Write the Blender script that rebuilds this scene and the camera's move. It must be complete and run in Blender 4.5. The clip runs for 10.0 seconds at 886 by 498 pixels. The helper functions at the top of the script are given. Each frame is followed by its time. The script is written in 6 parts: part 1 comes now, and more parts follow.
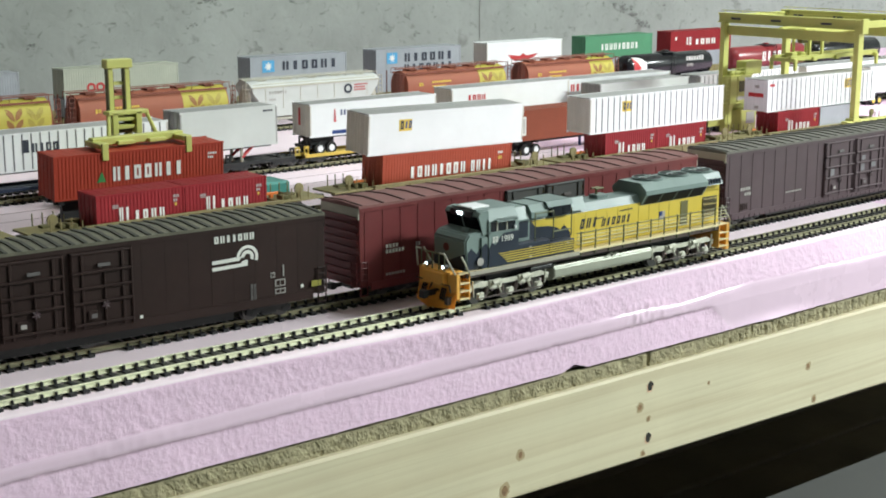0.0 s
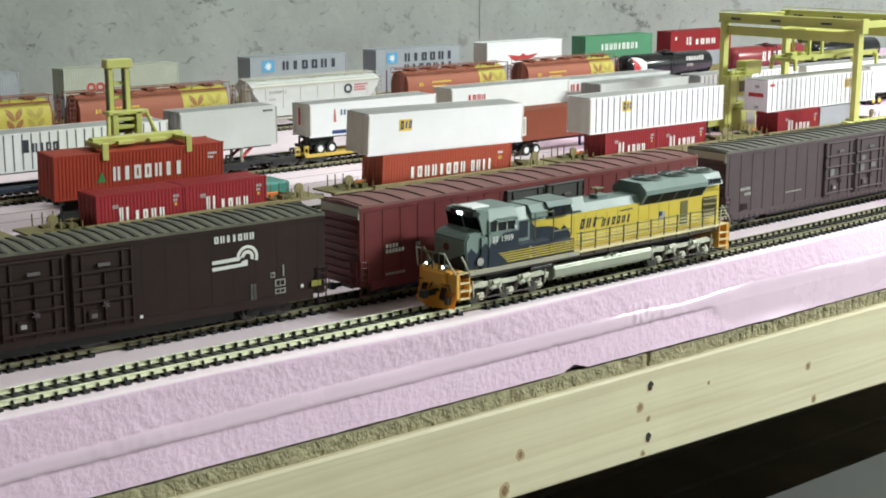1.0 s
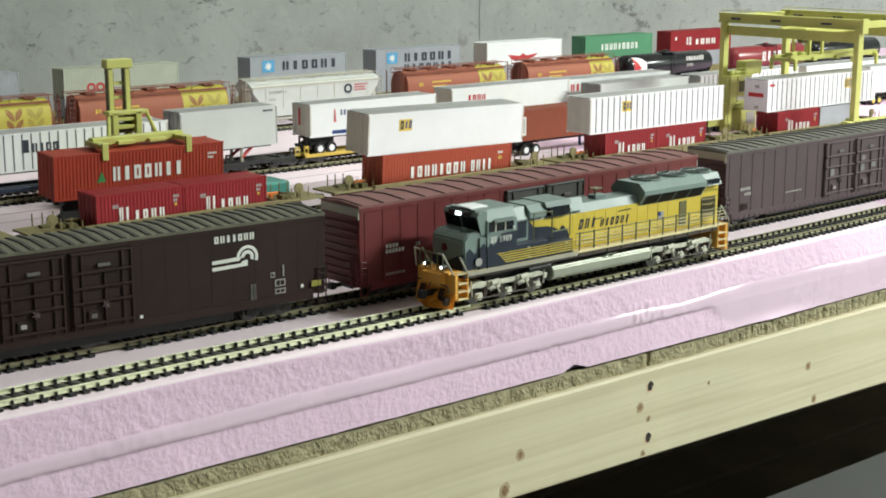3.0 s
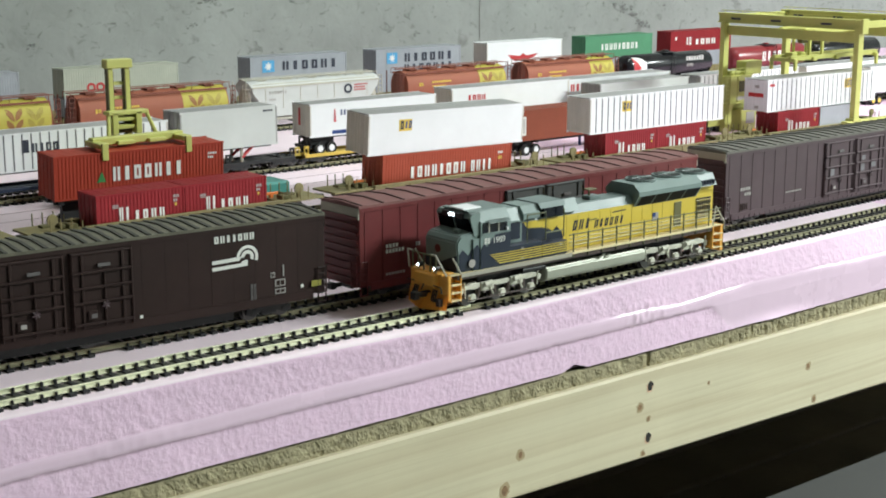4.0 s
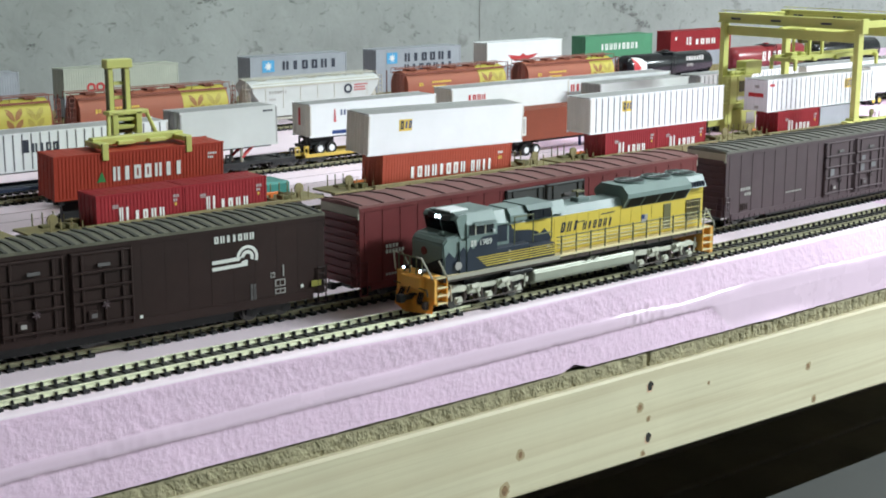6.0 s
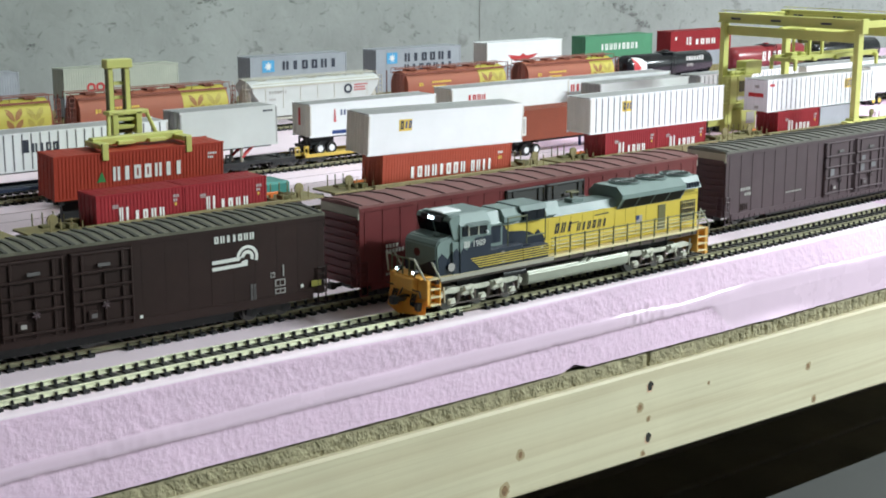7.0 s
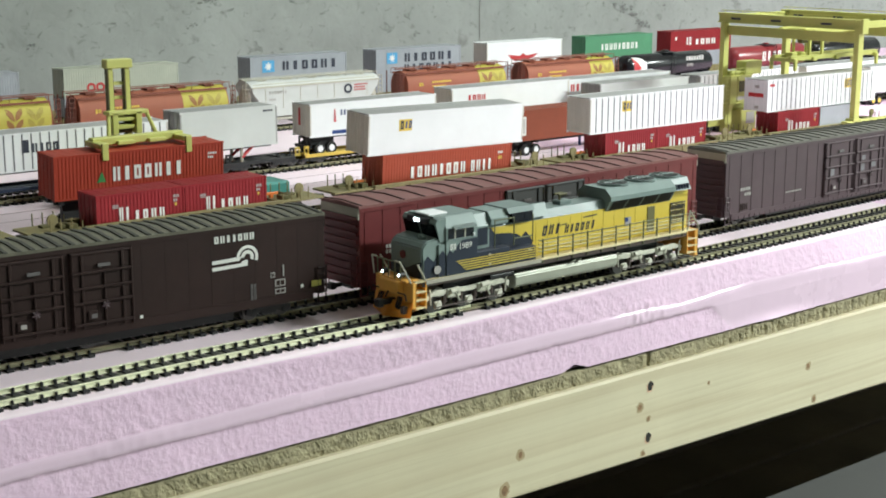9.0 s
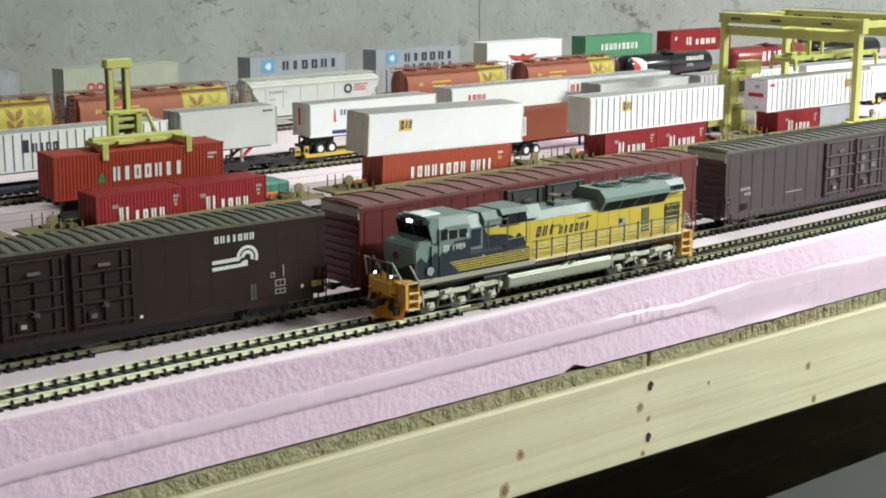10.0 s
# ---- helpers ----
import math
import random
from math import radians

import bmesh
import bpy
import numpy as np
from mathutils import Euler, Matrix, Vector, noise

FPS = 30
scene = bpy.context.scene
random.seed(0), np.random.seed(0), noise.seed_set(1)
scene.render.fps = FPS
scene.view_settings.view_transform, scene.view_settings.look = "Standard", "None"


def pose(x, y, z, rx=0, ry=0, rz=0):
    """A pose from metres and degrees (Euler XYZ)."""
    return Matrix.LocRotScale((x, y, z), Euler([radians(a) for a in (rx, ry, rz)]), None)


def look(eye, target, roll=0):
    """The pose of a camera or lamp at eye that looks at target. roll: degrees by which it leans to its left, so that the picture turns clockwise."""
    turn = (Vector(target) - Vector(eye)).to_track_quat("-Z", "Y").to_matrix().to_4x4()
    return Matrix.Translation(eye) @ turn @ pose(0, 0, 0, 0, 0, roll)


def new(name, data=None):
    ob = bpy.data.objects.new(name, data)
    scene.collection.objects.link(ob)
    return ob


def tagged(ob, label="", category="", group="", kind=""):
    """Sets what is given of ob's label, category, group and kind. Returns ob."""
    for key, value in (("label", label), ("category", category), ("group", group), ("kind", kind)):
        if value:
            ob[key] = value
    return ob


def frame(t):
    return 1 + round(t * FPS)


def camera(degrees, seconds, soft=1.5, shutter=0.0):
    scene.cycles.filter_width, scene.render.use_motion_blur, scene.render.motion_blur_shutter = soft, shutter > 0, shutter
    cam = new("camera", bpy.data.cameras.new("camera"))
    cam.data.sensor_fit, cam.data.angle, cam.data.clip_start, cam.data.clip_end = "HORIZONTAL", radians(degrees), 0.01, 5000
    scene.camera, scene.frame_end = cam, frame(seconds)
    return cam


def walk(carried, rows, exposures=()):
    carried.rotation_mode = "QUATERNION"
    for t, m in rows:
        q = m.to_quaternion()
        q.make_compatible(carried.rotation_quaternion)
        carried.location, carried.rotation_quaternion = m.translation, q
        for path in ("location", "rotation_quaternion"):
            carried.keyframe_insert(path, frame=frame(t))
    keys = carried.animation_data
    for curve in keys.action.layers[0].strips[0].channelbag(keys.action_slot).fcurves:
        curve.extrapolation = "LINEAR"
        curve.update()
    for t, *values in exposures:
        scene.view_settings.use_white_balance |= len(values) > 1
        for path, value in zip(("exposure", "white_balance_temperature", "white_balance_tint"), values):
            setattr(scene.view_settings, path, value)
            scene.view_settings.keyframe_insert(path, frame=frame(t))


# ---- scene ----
import itertools

# Lengths below are in millimetres of a 1:87 model railway; MM turns them into metres. z = 0 is the foam tabletop.
MM = 0.001
cam = camera(34.36, 10.0, soft=1.9)
EYE = Vector((-0.430, -0.6232, 0.2156))
YAW, PITCH = radians(39.4586), radians(12.4232)
AHEAD = Vector((math.sin(YAW) * math.cos(PITCH), math.cos(YAW) * math.cos(PITCH), -math.sin(PITCH)))
CAM_POSE = look(EYE, EYE + AHEAD, 0.06)
# the camera's automatic white balance drifts a little
walk(cam, [(0.0, CAM_POSE), (10.0, CAM_POSE)], exposures=[(0.0, 0.0, 6450, 2), (2.5, -0.06, 6780, 0), (4.5, -0.05, 6300, 3), (5.5, -0.02, 6120, 3), (7.0, 0.0, 6150, 3), (8.5, 0.0, 6400, 2), (10.0, -0.03, 6640, 1)])

# ---- light: a closed basement room lit by assumed, unseen ceiling fittings ----
world = bpy.data.worlds.new("basement_world")
scene.world = world
world.use_nodes = True
world.node_tree.nodes["Background"].inputs["Color"].default_value = (0.02, 0.02, 0.02, 1)
world.node_tree.nodes["Background"].inputs["Strength"].default_value = 0.3
LAMPS = [  # x, y, z, length, width, watts
    (2150, -1350, 1380, 1200, 160, 186.0),
    # added overhead fill that brightens the tops
    (900, 300, 1380, 1200, 160, 11.0),
]


# ---- materials ----
def material(name, rgb, rough=0.5, metal=0.0, vary=0.10, scale=60.0, bump=0.0, bump_scale=900.0, dirt=0.0, dirt_rgb=(0.12, 0.10, 0.08), spec=0.5, coat=0.0):
    """Painted or moulded surface: two scales of colour variation, optional grime, fine relief."""
    m = bpy.data.materials.new(name)
    m.use_nodes = True
    t = m.node_tree
    b = t.nodes["Principled BSDF"]
    co = t.nodes.new("ShaderNodeTexCoord")
    n1 = t.nodes.new("ShaderNodeTexNoise")
    n1.inputs["Scale"].default_value = scale
    n1.inputs["Detail"].default_value = 6
    n1.inputs["Roughness"].default_value = 0.65
    t.links.new(co.outputs["Object"], n1.inputs["Vector"])
    ramp = t.nodes.new("ShaderNodeMapRange")
    ramp.inputs["From Min"].default_value = 0.3
    ramp.inputs["From Max"].default_value = 0.7
    ramp.inputs["To Min"].default_value = 1 - vary
    ramp.inputs["To Max"].default_value = 1 + vary
    t.links.new(n1.outputs["Fac"], ramp.inputs["Value"])
    mul = t.nodes.new("ShaderNodeVectorMath")
    mul.operation = "SCALE"
    mul.inputs[0].default_value = rgb
    t.links.new(ramp.outputs["Result"], mul.inputs["Scale"])
    col = mul.outputs["Vector"]
    if dirt:
        n2 = t.nodes.new("ShaderNodeTexNoise")
        n2.inputs["Scale"].default_value = scale * 3.1
        n2.inputs["Detail"].default_value = 9
        n2.inputs["Roughness"].default_value = 0.75
        t.links.new(co.outputs["Object"], n2.inputs["Vector"])
        r2 = t.nodes.new("ShaderNodeMapRange")
        r2.inputs["From Min"].default_value = 0.42
        r2.inputs["From Max"].default_value = 0.75
        r2.inputs["To Max"].default_value = dirt
        t.links.new(n2.outputs["Fac"], r2.inputs["Value"])
        mix = t.nodes.new("ShaderNodeMix")
        mix.data_type = "RGBA"
        t.links.new(r2.outputs["Result"], mix.inputs["Factor"])
        t.links.new(col, mix.inputs["A"])
        mix.inputs["B"].default_value = (*dirt_rgb, 1)
        col = mix.outputs["Result"]
    t.links.new(col, b.inputs["Base Color"])
    rr = t.nodes.new("ShaderNodeMapRange")
    rr.inputs["To Min"].default_value = max(0.05, rough - 0.1)
    rr.inputs["To Max"].default_value = min(1.0, rough + 0.12)
    t.links.new(n1.outputs["Fac"], rr.inputs["Value"])
    t.links.new(rr.outputs["Result"], b.inputs["Roughness"])
    b.inputs["Metallic"].default_value = metal
    b.inputs["Specular IOR Level"].default_value = spec
    b.inputs["Coat Weight"].default_value = coat
    if bump:
        n3 = t.nodes.new("ShaderNodeTexNoise")
        n3.inputs["Scale"].default_value = bump_scale
        n3.inputs["Detail"].default_value = 4
        t.links.new(co.outputs["Object"], n3.inputs["Vector"])
        bp = t.nodes.new("ShaderNodeBump")
        bp.inputs["Strength"].default_value = bump
        bp.inputs["Distance"].default_value = 0.0006
        t.links.new(n3.outputs["Fac"], bp.inputs["Height"])
        t.links.new(bp.outputs["Normal"], b.inputs["Normal"])
    return m


def glow(name, rgb, strength):
    m = bpy.data.materials.new(name)
    m.use_nodes = True
    b = m.node_tree.nodes["Principled BSDF"]
    b.inputs["Base Color"].default_value = (*rgb, 1)
    b.inputs["Emission Color"].default_value = (*rgb, 1)
    b.inputs["Emission Strength"].default_value = strength
    return m


def wood_material(name, light, dark):
    m = material(name, light, rough=0.62, vary=0.07, scale=14)
    t = m.node_tree
    b = t.nodes["Principled BSDF"]
    co = t.nodes.new("ShaderNodeTexCoord")
    mp = t.nodes.new("ShaderNodeMapping")
    mp.inputs["Scale"].default_value = (1.1, 95, 110)
    t.links.new(co.outputs["Object"], mp.inputs["Vector"])
    n = t.nodes.new("ShaderNodeTexNoise")
    n.inputs["Scale"].default_value = 3.0
    n.inputs["Detail"].default_value = 8
    n.inputs["Roughness"].default_value = 0.6
    n.inputs["Distortion"].default_value = 0.9
    t.links.new(mp.outputs["Vector"], n.inputs["Vector"])
    ramp = t.nodes.new("ShaderNodeValToRGB")
    ramp.color_ramp.elements[0].position, ramp.color_ramp.elements[0].color = 0.30, (*dark, 1)
    ramp.color_ramp.elements[1].position, ramp.color_ramp.elements[1].color = 0.55, (*light, 1)
    t.links.new(n.outputs["Fac"], ramp.inputs["Fac"])
    old = b.inputs["Base Color"].links[0].from_socket
    mix = t.nodes.new("ShaderNodeMix")
    mix.data_type, mix.blend_type = "RGBA", "MIX"
    mix.inputs["Factor"].default_value = 0.3
    t.links.new(old, mix.inputs["A"])
    t.links.new(ramp.outputs["Color"], mix.inputs["B"])
    t.links.new(mix.outputs["Result"], b.inputs["Base Color"])
    broad = t.nodes.new("ShaderNodeMapping")
    broad.inputs["Scale"].default_value = (5.0, 20, 42)
    t.links.new(co.outputs["Object"], broad.inputs["Vector"])
    wave = t.nodes.new("ShaderNodeTexWave")
    wave.wave_type, wave.bands_direction = "BANDS", "Z"
    wave.inputs["Scale"].default_value = 0.5
    wave.inputs["Distortion"].default_value = 15.0
    wave.inputs["Detail"].default_value = 2.5
    wave.inputs["Detail Scale"].default_value = 0.55
    t.links.new(broad.outputs["Vector"], wave.inputs["Vector"])
    span = t.nodes.new("ShaderNodeMapRange")
    span.inputs["From Min"].default_value = 0.55
    span.inputs["To Max"].default_value = 0.24
    t.links.new(wave.outputs["Fac"], span.inputs["Value"])
    tint = t.nodes.new("ShaderNodeMix")
    tint.data_type = "RGBA"
    tint.inputs["B"].default_value = (*dark, 1)
    t.links.new(span.outputs["Result"], tint.inputs["Factor"])
    t.links.new(mix.outputs["Result"], tint.inputs["A"])
    t.links.new(tint.outputs["Result"], b.inputs["Base Color"])
    bp = t.nodes.new("ShaderNodeBump")
    bp.inputs["Strength"].default_value = 0.25
    bp.inputs["Distance"].default_value = 0.0006
    t.links.new(n.outputs["Fac"], bp.inputs["Height"])
    t.links.new(bp.outputs["Normal"], b.inputs["Normal"])
    return m


def concrete_material():
    m = material("concrete", (0.285, 0.30, 0.28), rough=0.9, vary=0.14, scale=3.0, dirt=0.6, dirt_rgb=(0.185, 0.195, 0.18))
    t = m.node_tree
    b = t.nodes["Principled BSDF"]
    co = t.nodes.new("ShaderNodeTexCoord")
    n = t.nodes.new("ShaderNodeTexNoise")
    n.inputs["Scale"].default_value = 26
    n.inputs["Detail"].default_value = 5
    n.inputs["Distortion"].default_value = 0.6
    t.links.new(co.outputs["Object"], n.inputs["Vector"])
    r = t.nodes.new("ShaderNodeMapRange")
    r.inputs["From Min"].default_value = 0.63
    r.inputs["From Max"].default_value = 0.72
    r.inputs["To Max"].default_value = 0.75
    t.links.new(n.outputs["Fac"], r.inputs["Value"])
    old = b.inputs["Base Color"].links[0].from_socket
    mix = t.nodes.new("ShaderNodeMix")
    mix.data_type = "RGBA"
    t.links.new(r.outputs["Result"], mix.inputs["Factor"])
    t.links.new(old, mix.inputs["A"])
    mix.inputs["B"].default_value = (0.14, 0.14, 0.13, 1)
    t.links.new(mix.outputs["Result"], b.inputs["Base Color"])
    mp = t.nodes.new("ShaderNodeMapping")
    mp.inputs["Scale"].default_value = (1.0, 1.0, 1.5)
    mp.inputs["Rotation"].default_value = (0, 0.6, 0)
    t.links.new(co.outputs["Object"], mp.inputs["Vector"])
    pit = t.nodes.new("ShaderNodeTexNoise")
    pit.inputs["Scale"].default_value = 62
    pit.inputs["Detail"].default_value = 4
    pit.inputs["Distortion"].default_value = 1.2
    t.links.new(mp.outputs["Vector"], pit.inputs["Vector"])
    pr = t.nodes.new("ShaderNodeMapRange")
    pr.inputs["From Min"].default_value = 0.60
    pr.inputs["From Max"].default_value = 0.78
    pr.inputs["To Max"].default_value = 0.95
    t.links.new(pit.outputs["Fac"], pr.inputs["Value"])
    pm = t.nodes.new("ShaderNodeMix")
    pm.data_type = "RGBA"
    t.links.new(pr.outputs["Result"], pm.inputs["Factor"])
    t.links.new(mix.outputs["Result"], pm.inputs["A"])
    pm.inputs["B"].default_value = (0.11, 0.115, 0.105, 1)
    t.links.new(pm.outputs["Result"], b.inputs["Base Color"])
    bp = t.nodes.new("ShaderNodeBump")
    bp.inputs["Strength"].default_value = 0.5
    bp.inputs["Distance"].default_value = 0.004
    bp.invert = True
    t.links.new(n.outputs["Fac"], bp.inputs["Height"])
    t.links.new(bp.outputs["Normal"], b.inputs["Normal"])
    return m


FOAM = material("pink_foam", (0.82, 0.585, 0.755), rough=0.8, vary=0.06, scale=22, bump=0.7, bump_scale=420, dirt=0.2, dirt_rgb=(0.80, 0.67, 0.77))
FOAM_SKIN = material("pink_foam_skin", (0.80, 0.595, 0.74), rough=0.24, vary=0.04, scale=12, bump=0.06, bump_scale=300)
# Top skin, paler than the cut faces: brighter light put into the colour.
FOAM_TOP_LIT = material("pink_foam_lit_top", (0.86, 0.72, 0.79), rough=0.55, vary=0.04, scale=10, bump=0.1, bump_scale=300, dirt=0.2, dirt_rgb=(0.66, 0.58, 0.60))
FOAM_LINE = material("foam_joint", (0.34, 0.24, 0.28), rough=0.8)
FIBREBOARD = material("fibreboard", (0.36, 0.32, 0.20), rough=0.95, vary=0.25, scale=160, bump=1.0, bump_scale=700, dirt=0.55, dirt_rgb=(0.13, 0.105, 0.06))
PINE = wood_material("pine", (0.64, 0.58, 0.41), (0.44, 0.34, 0.20))
TORN = material("torn_wood", (0.62, 0.40, 0.27), rough=0.8, vary=0.3, scale=400)
KNOT_RING = material("knot_ring", (0.40, 0.31, 0.18), rough=0.62, vary=0.15, scale=200)
KNOT = material("knot", (0.24, 0.14, 0.07), rough=0.6, vary=0.4, scale=300)
HOLE = material("screw_hole", (0.02, 0.018, 0.015), rough=0.9)
CONCRETE = concrete_material()
WALL_STAIN = material("wall_stain", (0.15, 0.155, 0.145), rough=0.95, vary=0.3, scale=60)
# Unseen ceiling; its tone sets how much light bounces back down.
CEILING_BOUNCE = material("ceiling_bounce_tone", (0.52, 0.48, 0.41), rough=0.9, vary=0.05, scale=5)
DARK_WOOD = material("dark_shelf_wood", (0.10, 0.075, 0.05), rough=0.8, vary=0.3, scale=9)
GREY_BOARD = material("grey_board", (0.085, 0.085, 0.081), rough=0.7, vary=0.06, scale=8)
STEEL = material("nickel_silver_rail", (0.86, 0.87, 0.62), rough=0.28, metal=0.25, vary=0.15, scale=90)
# Dull rail; behind the front track its colour also carries the shade.
STEEL_DULL = material("weathered_shaded_rail", (0.30, 0.285, 0.18), rough=0.4, metal=0.6, vary=0.2, scale=90)
TIE_GAP = material("tie_gap_shade", (0.10, 0.10, 0.075), rough=0.6, vary=0.25, scale=150)
TIE = material("black_plastic_tie", (0.012, 0.012, 0.014), rough=0.55, vary=0.3, scale=200)
BLACK = material("black_plastic", (0.015, 0.015, 0.016), rough=0.5, vary=0.25, scale=120)
WHEEL = material("blackened_wheel", (0.10, 0.095, 0.09), rough=0.4, metal=0.6)
TREAD = material("bright_tread", (0.55, 0.54, 0.5), rough=0.3, metal=0.9)
BOXCAR_BROWN = material("boxcar_brown", (0.028, 0.0135, 0.0118), spec=0.25, rough=0.6, vary=0.2, scale=30, bump=0.08, dirt=0.2, dirt_rgb=(0.05, 0.033, 0.028))
BOXCAR_BROWN2 = material("boxcar_red_brown", (0.078, 0.047, 0.057), rough=0.55, vary=0.12, scale=45, bump=0.08, dirt=0.2, dirt_rgb=(0.12, 0.09, 0.085))
BOXCAR_RED = material("boxcar_red", (0.15, 0.020, 0.022), rough=0.5, vary=0.14, scale=45, bump=0.08, dirt=0.15, dirt_rgb=(0.12, 0.04, 0.035))
ROOF_RED = material("roof_red", (0.20, 0.085, 0.078), rough=0.6, vary=0.15, scale=60, dirt=0.25, dirt_rgb=(0.16, 0.10, 0.095))
# Dark red of the roof ribs: shadow lines put into the colour.
ROOF_RED_SHADOW = material("roof_red_rib_shadow", (0.075, 0.032, 0.03), rough=0.65, vary=0.2, scale=60)
PATCH_GREY = material("faded_patch", (0.20, 0.19, 0.205), rough=0.6, vary=0.15, scale=150)
# Grimy steel ribs, darkened to carry their own shadow lines.
ROOF_RIB_SHADOW = material("roof_grimy_rib_shadow", (0.045, 0.044, 0.036), rough=0.65, vary=0.25, scale=60, dirt=0.5, dirt_rgb=(0.07, 0.066, 0.048))
ROOF_OLIVE = material("roof_weathered_rib", (0.135, 0.13, 0.092), rough=0.65, vary=0.3, scale=50, dirt=0.5, dirt_rgb=(0.07, 0.065, 0.048))
ROOF_GREY = material("roof_galvanised", (0.145, 0.14, 0.12), rough=0.6, vary=0.22, scale=60, dirt=0.4, dirt_rgb=(0.09, 0.085, 0.06))
DOOR_GREY = material("door_dark_grey", (0.065, 0.065, 0.065), rough=0.5, vary=0.12)
LIGHT_GREY = material("weathered_light_grey", (0.48, 0.46, 0.38), rough=0.6, vary=0.12, scale=70)
WHITE = material("white_paint", (0.80, 0.81, 0.82), rough=0.42, vary=0.03, scale=40, bump=0.04)
OFFWHITE = material("white_door_paint", (0.62, 0.59, 0.53), rough=0.5, vary=0.06, scale=40)
GREY_TRAILER = material("grey_trailer_paint", (0.58, 0.60, 0.58), rough=0.45, vary=0.05, scale=30)
ROOF_ALU = material("aluminium_roof", (0.34, 0.34, 0.33), rough=0.5, vary=0.14, scale=40)
BOX_ORANGE = material("container_orange_red", (0.34, 0.045, 0.024), spec=0.28, rough=0.48, vary=0.08, scale=50, bump=0.05)
BOX_RED = material("container_red", (0.25, 0.016, 0.021), spec=0.28, rough=0.48, vary=0.08, scale=50, bump=0.05)
BOX_RUST = material("container_rust", (0.37, 0.068, 0.034), spec=0.28, rough=0.5, vary=0.08, scale=50, bump=0.05)
BOX_BROWN = material("container_brown", (0.25, 0.065, 0.035), spec=0.28, rough=0.5, vary=0.08, scale=50, bump=0.05)
BOX_GREY = material("container_grey", (0.33, 0.35, 0.38), rough=0.5, vary=0.08, scale=50)
BOX_TAN = material("container_tan_grey", (0.42, 0.44, 0.36), rough=0.55, vary=0.08, scale=50)
BOX_GREEN = material("container_green", (0.08, 0.25, 0.13), rough=0.5, vary=0.08, scale=50)
HOPPER_BROWN = material("hopper_brown", (0.31, 0.10, 0.055), rough=0.7, vary=0.07, scale=40)
HOPPER_DARK = material("hopper_dark_brown", (0.20, 0.055, 0.03), rough=0.5, vary=0.1, scale=40)
HOPPER_YELLOW = material("hopper_yellow", (0.46, 0.40, 0.065), rough=0.65, vary=0.05, scale=40)
LEAF_BROWN = material("leaf_brown", (0.27, 0.125, 0.035), rough=0.65, vary=0.05, scale=40)
LEAF_OCHRE = material("leaf_ochre", (0.36, 0.29, 0.05), rough=0.65, vary=0.05, scale=40)
HOPPER_WHITE = material("hopper_white", (0.56, 0.57, 0.55), rough=0.45, vary=0.05, scale=40)
TANK_BLACK = material("tank_black", (0.012, 0.013, 0.015), rough=0.22, vary=0.2, scale=30)
TANK_RED = material("tank_red", (0.22, 0.03, 0.035), rough=0.3, vary=0.08, scale=30)
CRANE_YELLOW = material("crane_yellow", (0.50, 0.51, 0.145), rough=0.45, vary=0.07, scale=60)
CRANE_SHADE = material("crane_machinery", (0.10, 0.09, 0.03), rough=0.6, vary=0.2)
CAR_YELLOW = material("railcar_yellow", (0.60, 0.42, 0.07), rough=0.5, vary=0.1, scale=60)
WELL_OLIVE = material("well_car_dull_yellow", (0.21, 0.18, 0.075), rough=0.6, vary=0.2, scale=80, dirt=0.4, dirt_rgb=(0.10, 0.085, 0.04))
ORANGE = material("orange_plastic", (0.80, 0.22, 0.05), rough=0.4)
BLUE = material("blue_paint", (0.02, 0.05, 0.20), rough=0.4)
NAVY = material("navy_paint", (0.012, 0.022, 0.05), rough=0.45, vary=0.12)
TEAL = material("teal_plastic", (0.06, 0.26, 0.22), rough=0.45)
SKY_BLUE = material("logo_blue", (0.10, 0.36, 0.62), rough=0.4)
MARK_WHITE = material("lettering_white", (0.78, 0.78, 0.74), rough=0.5)
MARK_DARK = material("lettering_dark", (0.025, 0.03, 0.05), rough=0.5)
MARK_RED = material("lettering_red", (0.48, 0.03, 0.035), rough=0.5)
MARK_GREY = material("lettering_grey", (0.40, 0.38, 0.36), rough=0.5)
MARK_YELLOW = material("lettering_yellow", (0.72, 0.52, 0.08), rough=0.5)
MARK_GREEN = material("lettering_green", (0.04, 0.22, 0.06), rough=0.5)
SEAM = material("seam_dark", (0.10, 0.10, 0.12), rough=0.6)
CONCRETE_SEAM = material("concrete_seam", (0.20, 0.20, 0.19), rough=0.9)
RUBBER = material("tyre_rubber", (0.02, 0.02, 0.02), rough=0.8)
LOCO_YELLOW = material("loco_yellow", (0.66, 0.50, 0.065), rough=0.4, vary=0.05, scale=70)
LOCO_GREY = material("loco_grey_green", (0.20, 0.26, 0.245), rough=0.42, vary=0.06, scale=70)
LOCO_ROOF = material("loco_roof_grey", (0.165, 0.215, 0.205), rough=0.45, vary=0.08, scale=70)
LOCO_NAVY = material("loco_dark_blue", (0.010, 0.017, 0.036), rough=0.38, vary=0.1, scale=70)
LOCO_ORANGE = material("loco_pilot_orange", (0.92, 0.47, 0.09), rough=0.42, vary=0.06, scale=70)
LOCO_SILVER = material("loco_silver", (0.36, 0.37, 0.30), rough=0.45, metal=0.2, vary=0.08, scale=80)
LOCO_TRUCK = material("truck_silver", (0.66, 0.65, 0.54), rough=0.5, metal=0.1, vary=0.15, scale=120, dirt=0.35, dirt_rgb=(0.12, 0.11, 0.09))
LOCO_CREAM = material("loco_walkway_cream", (0.80, 0.68, 0.40), rough=0.5)
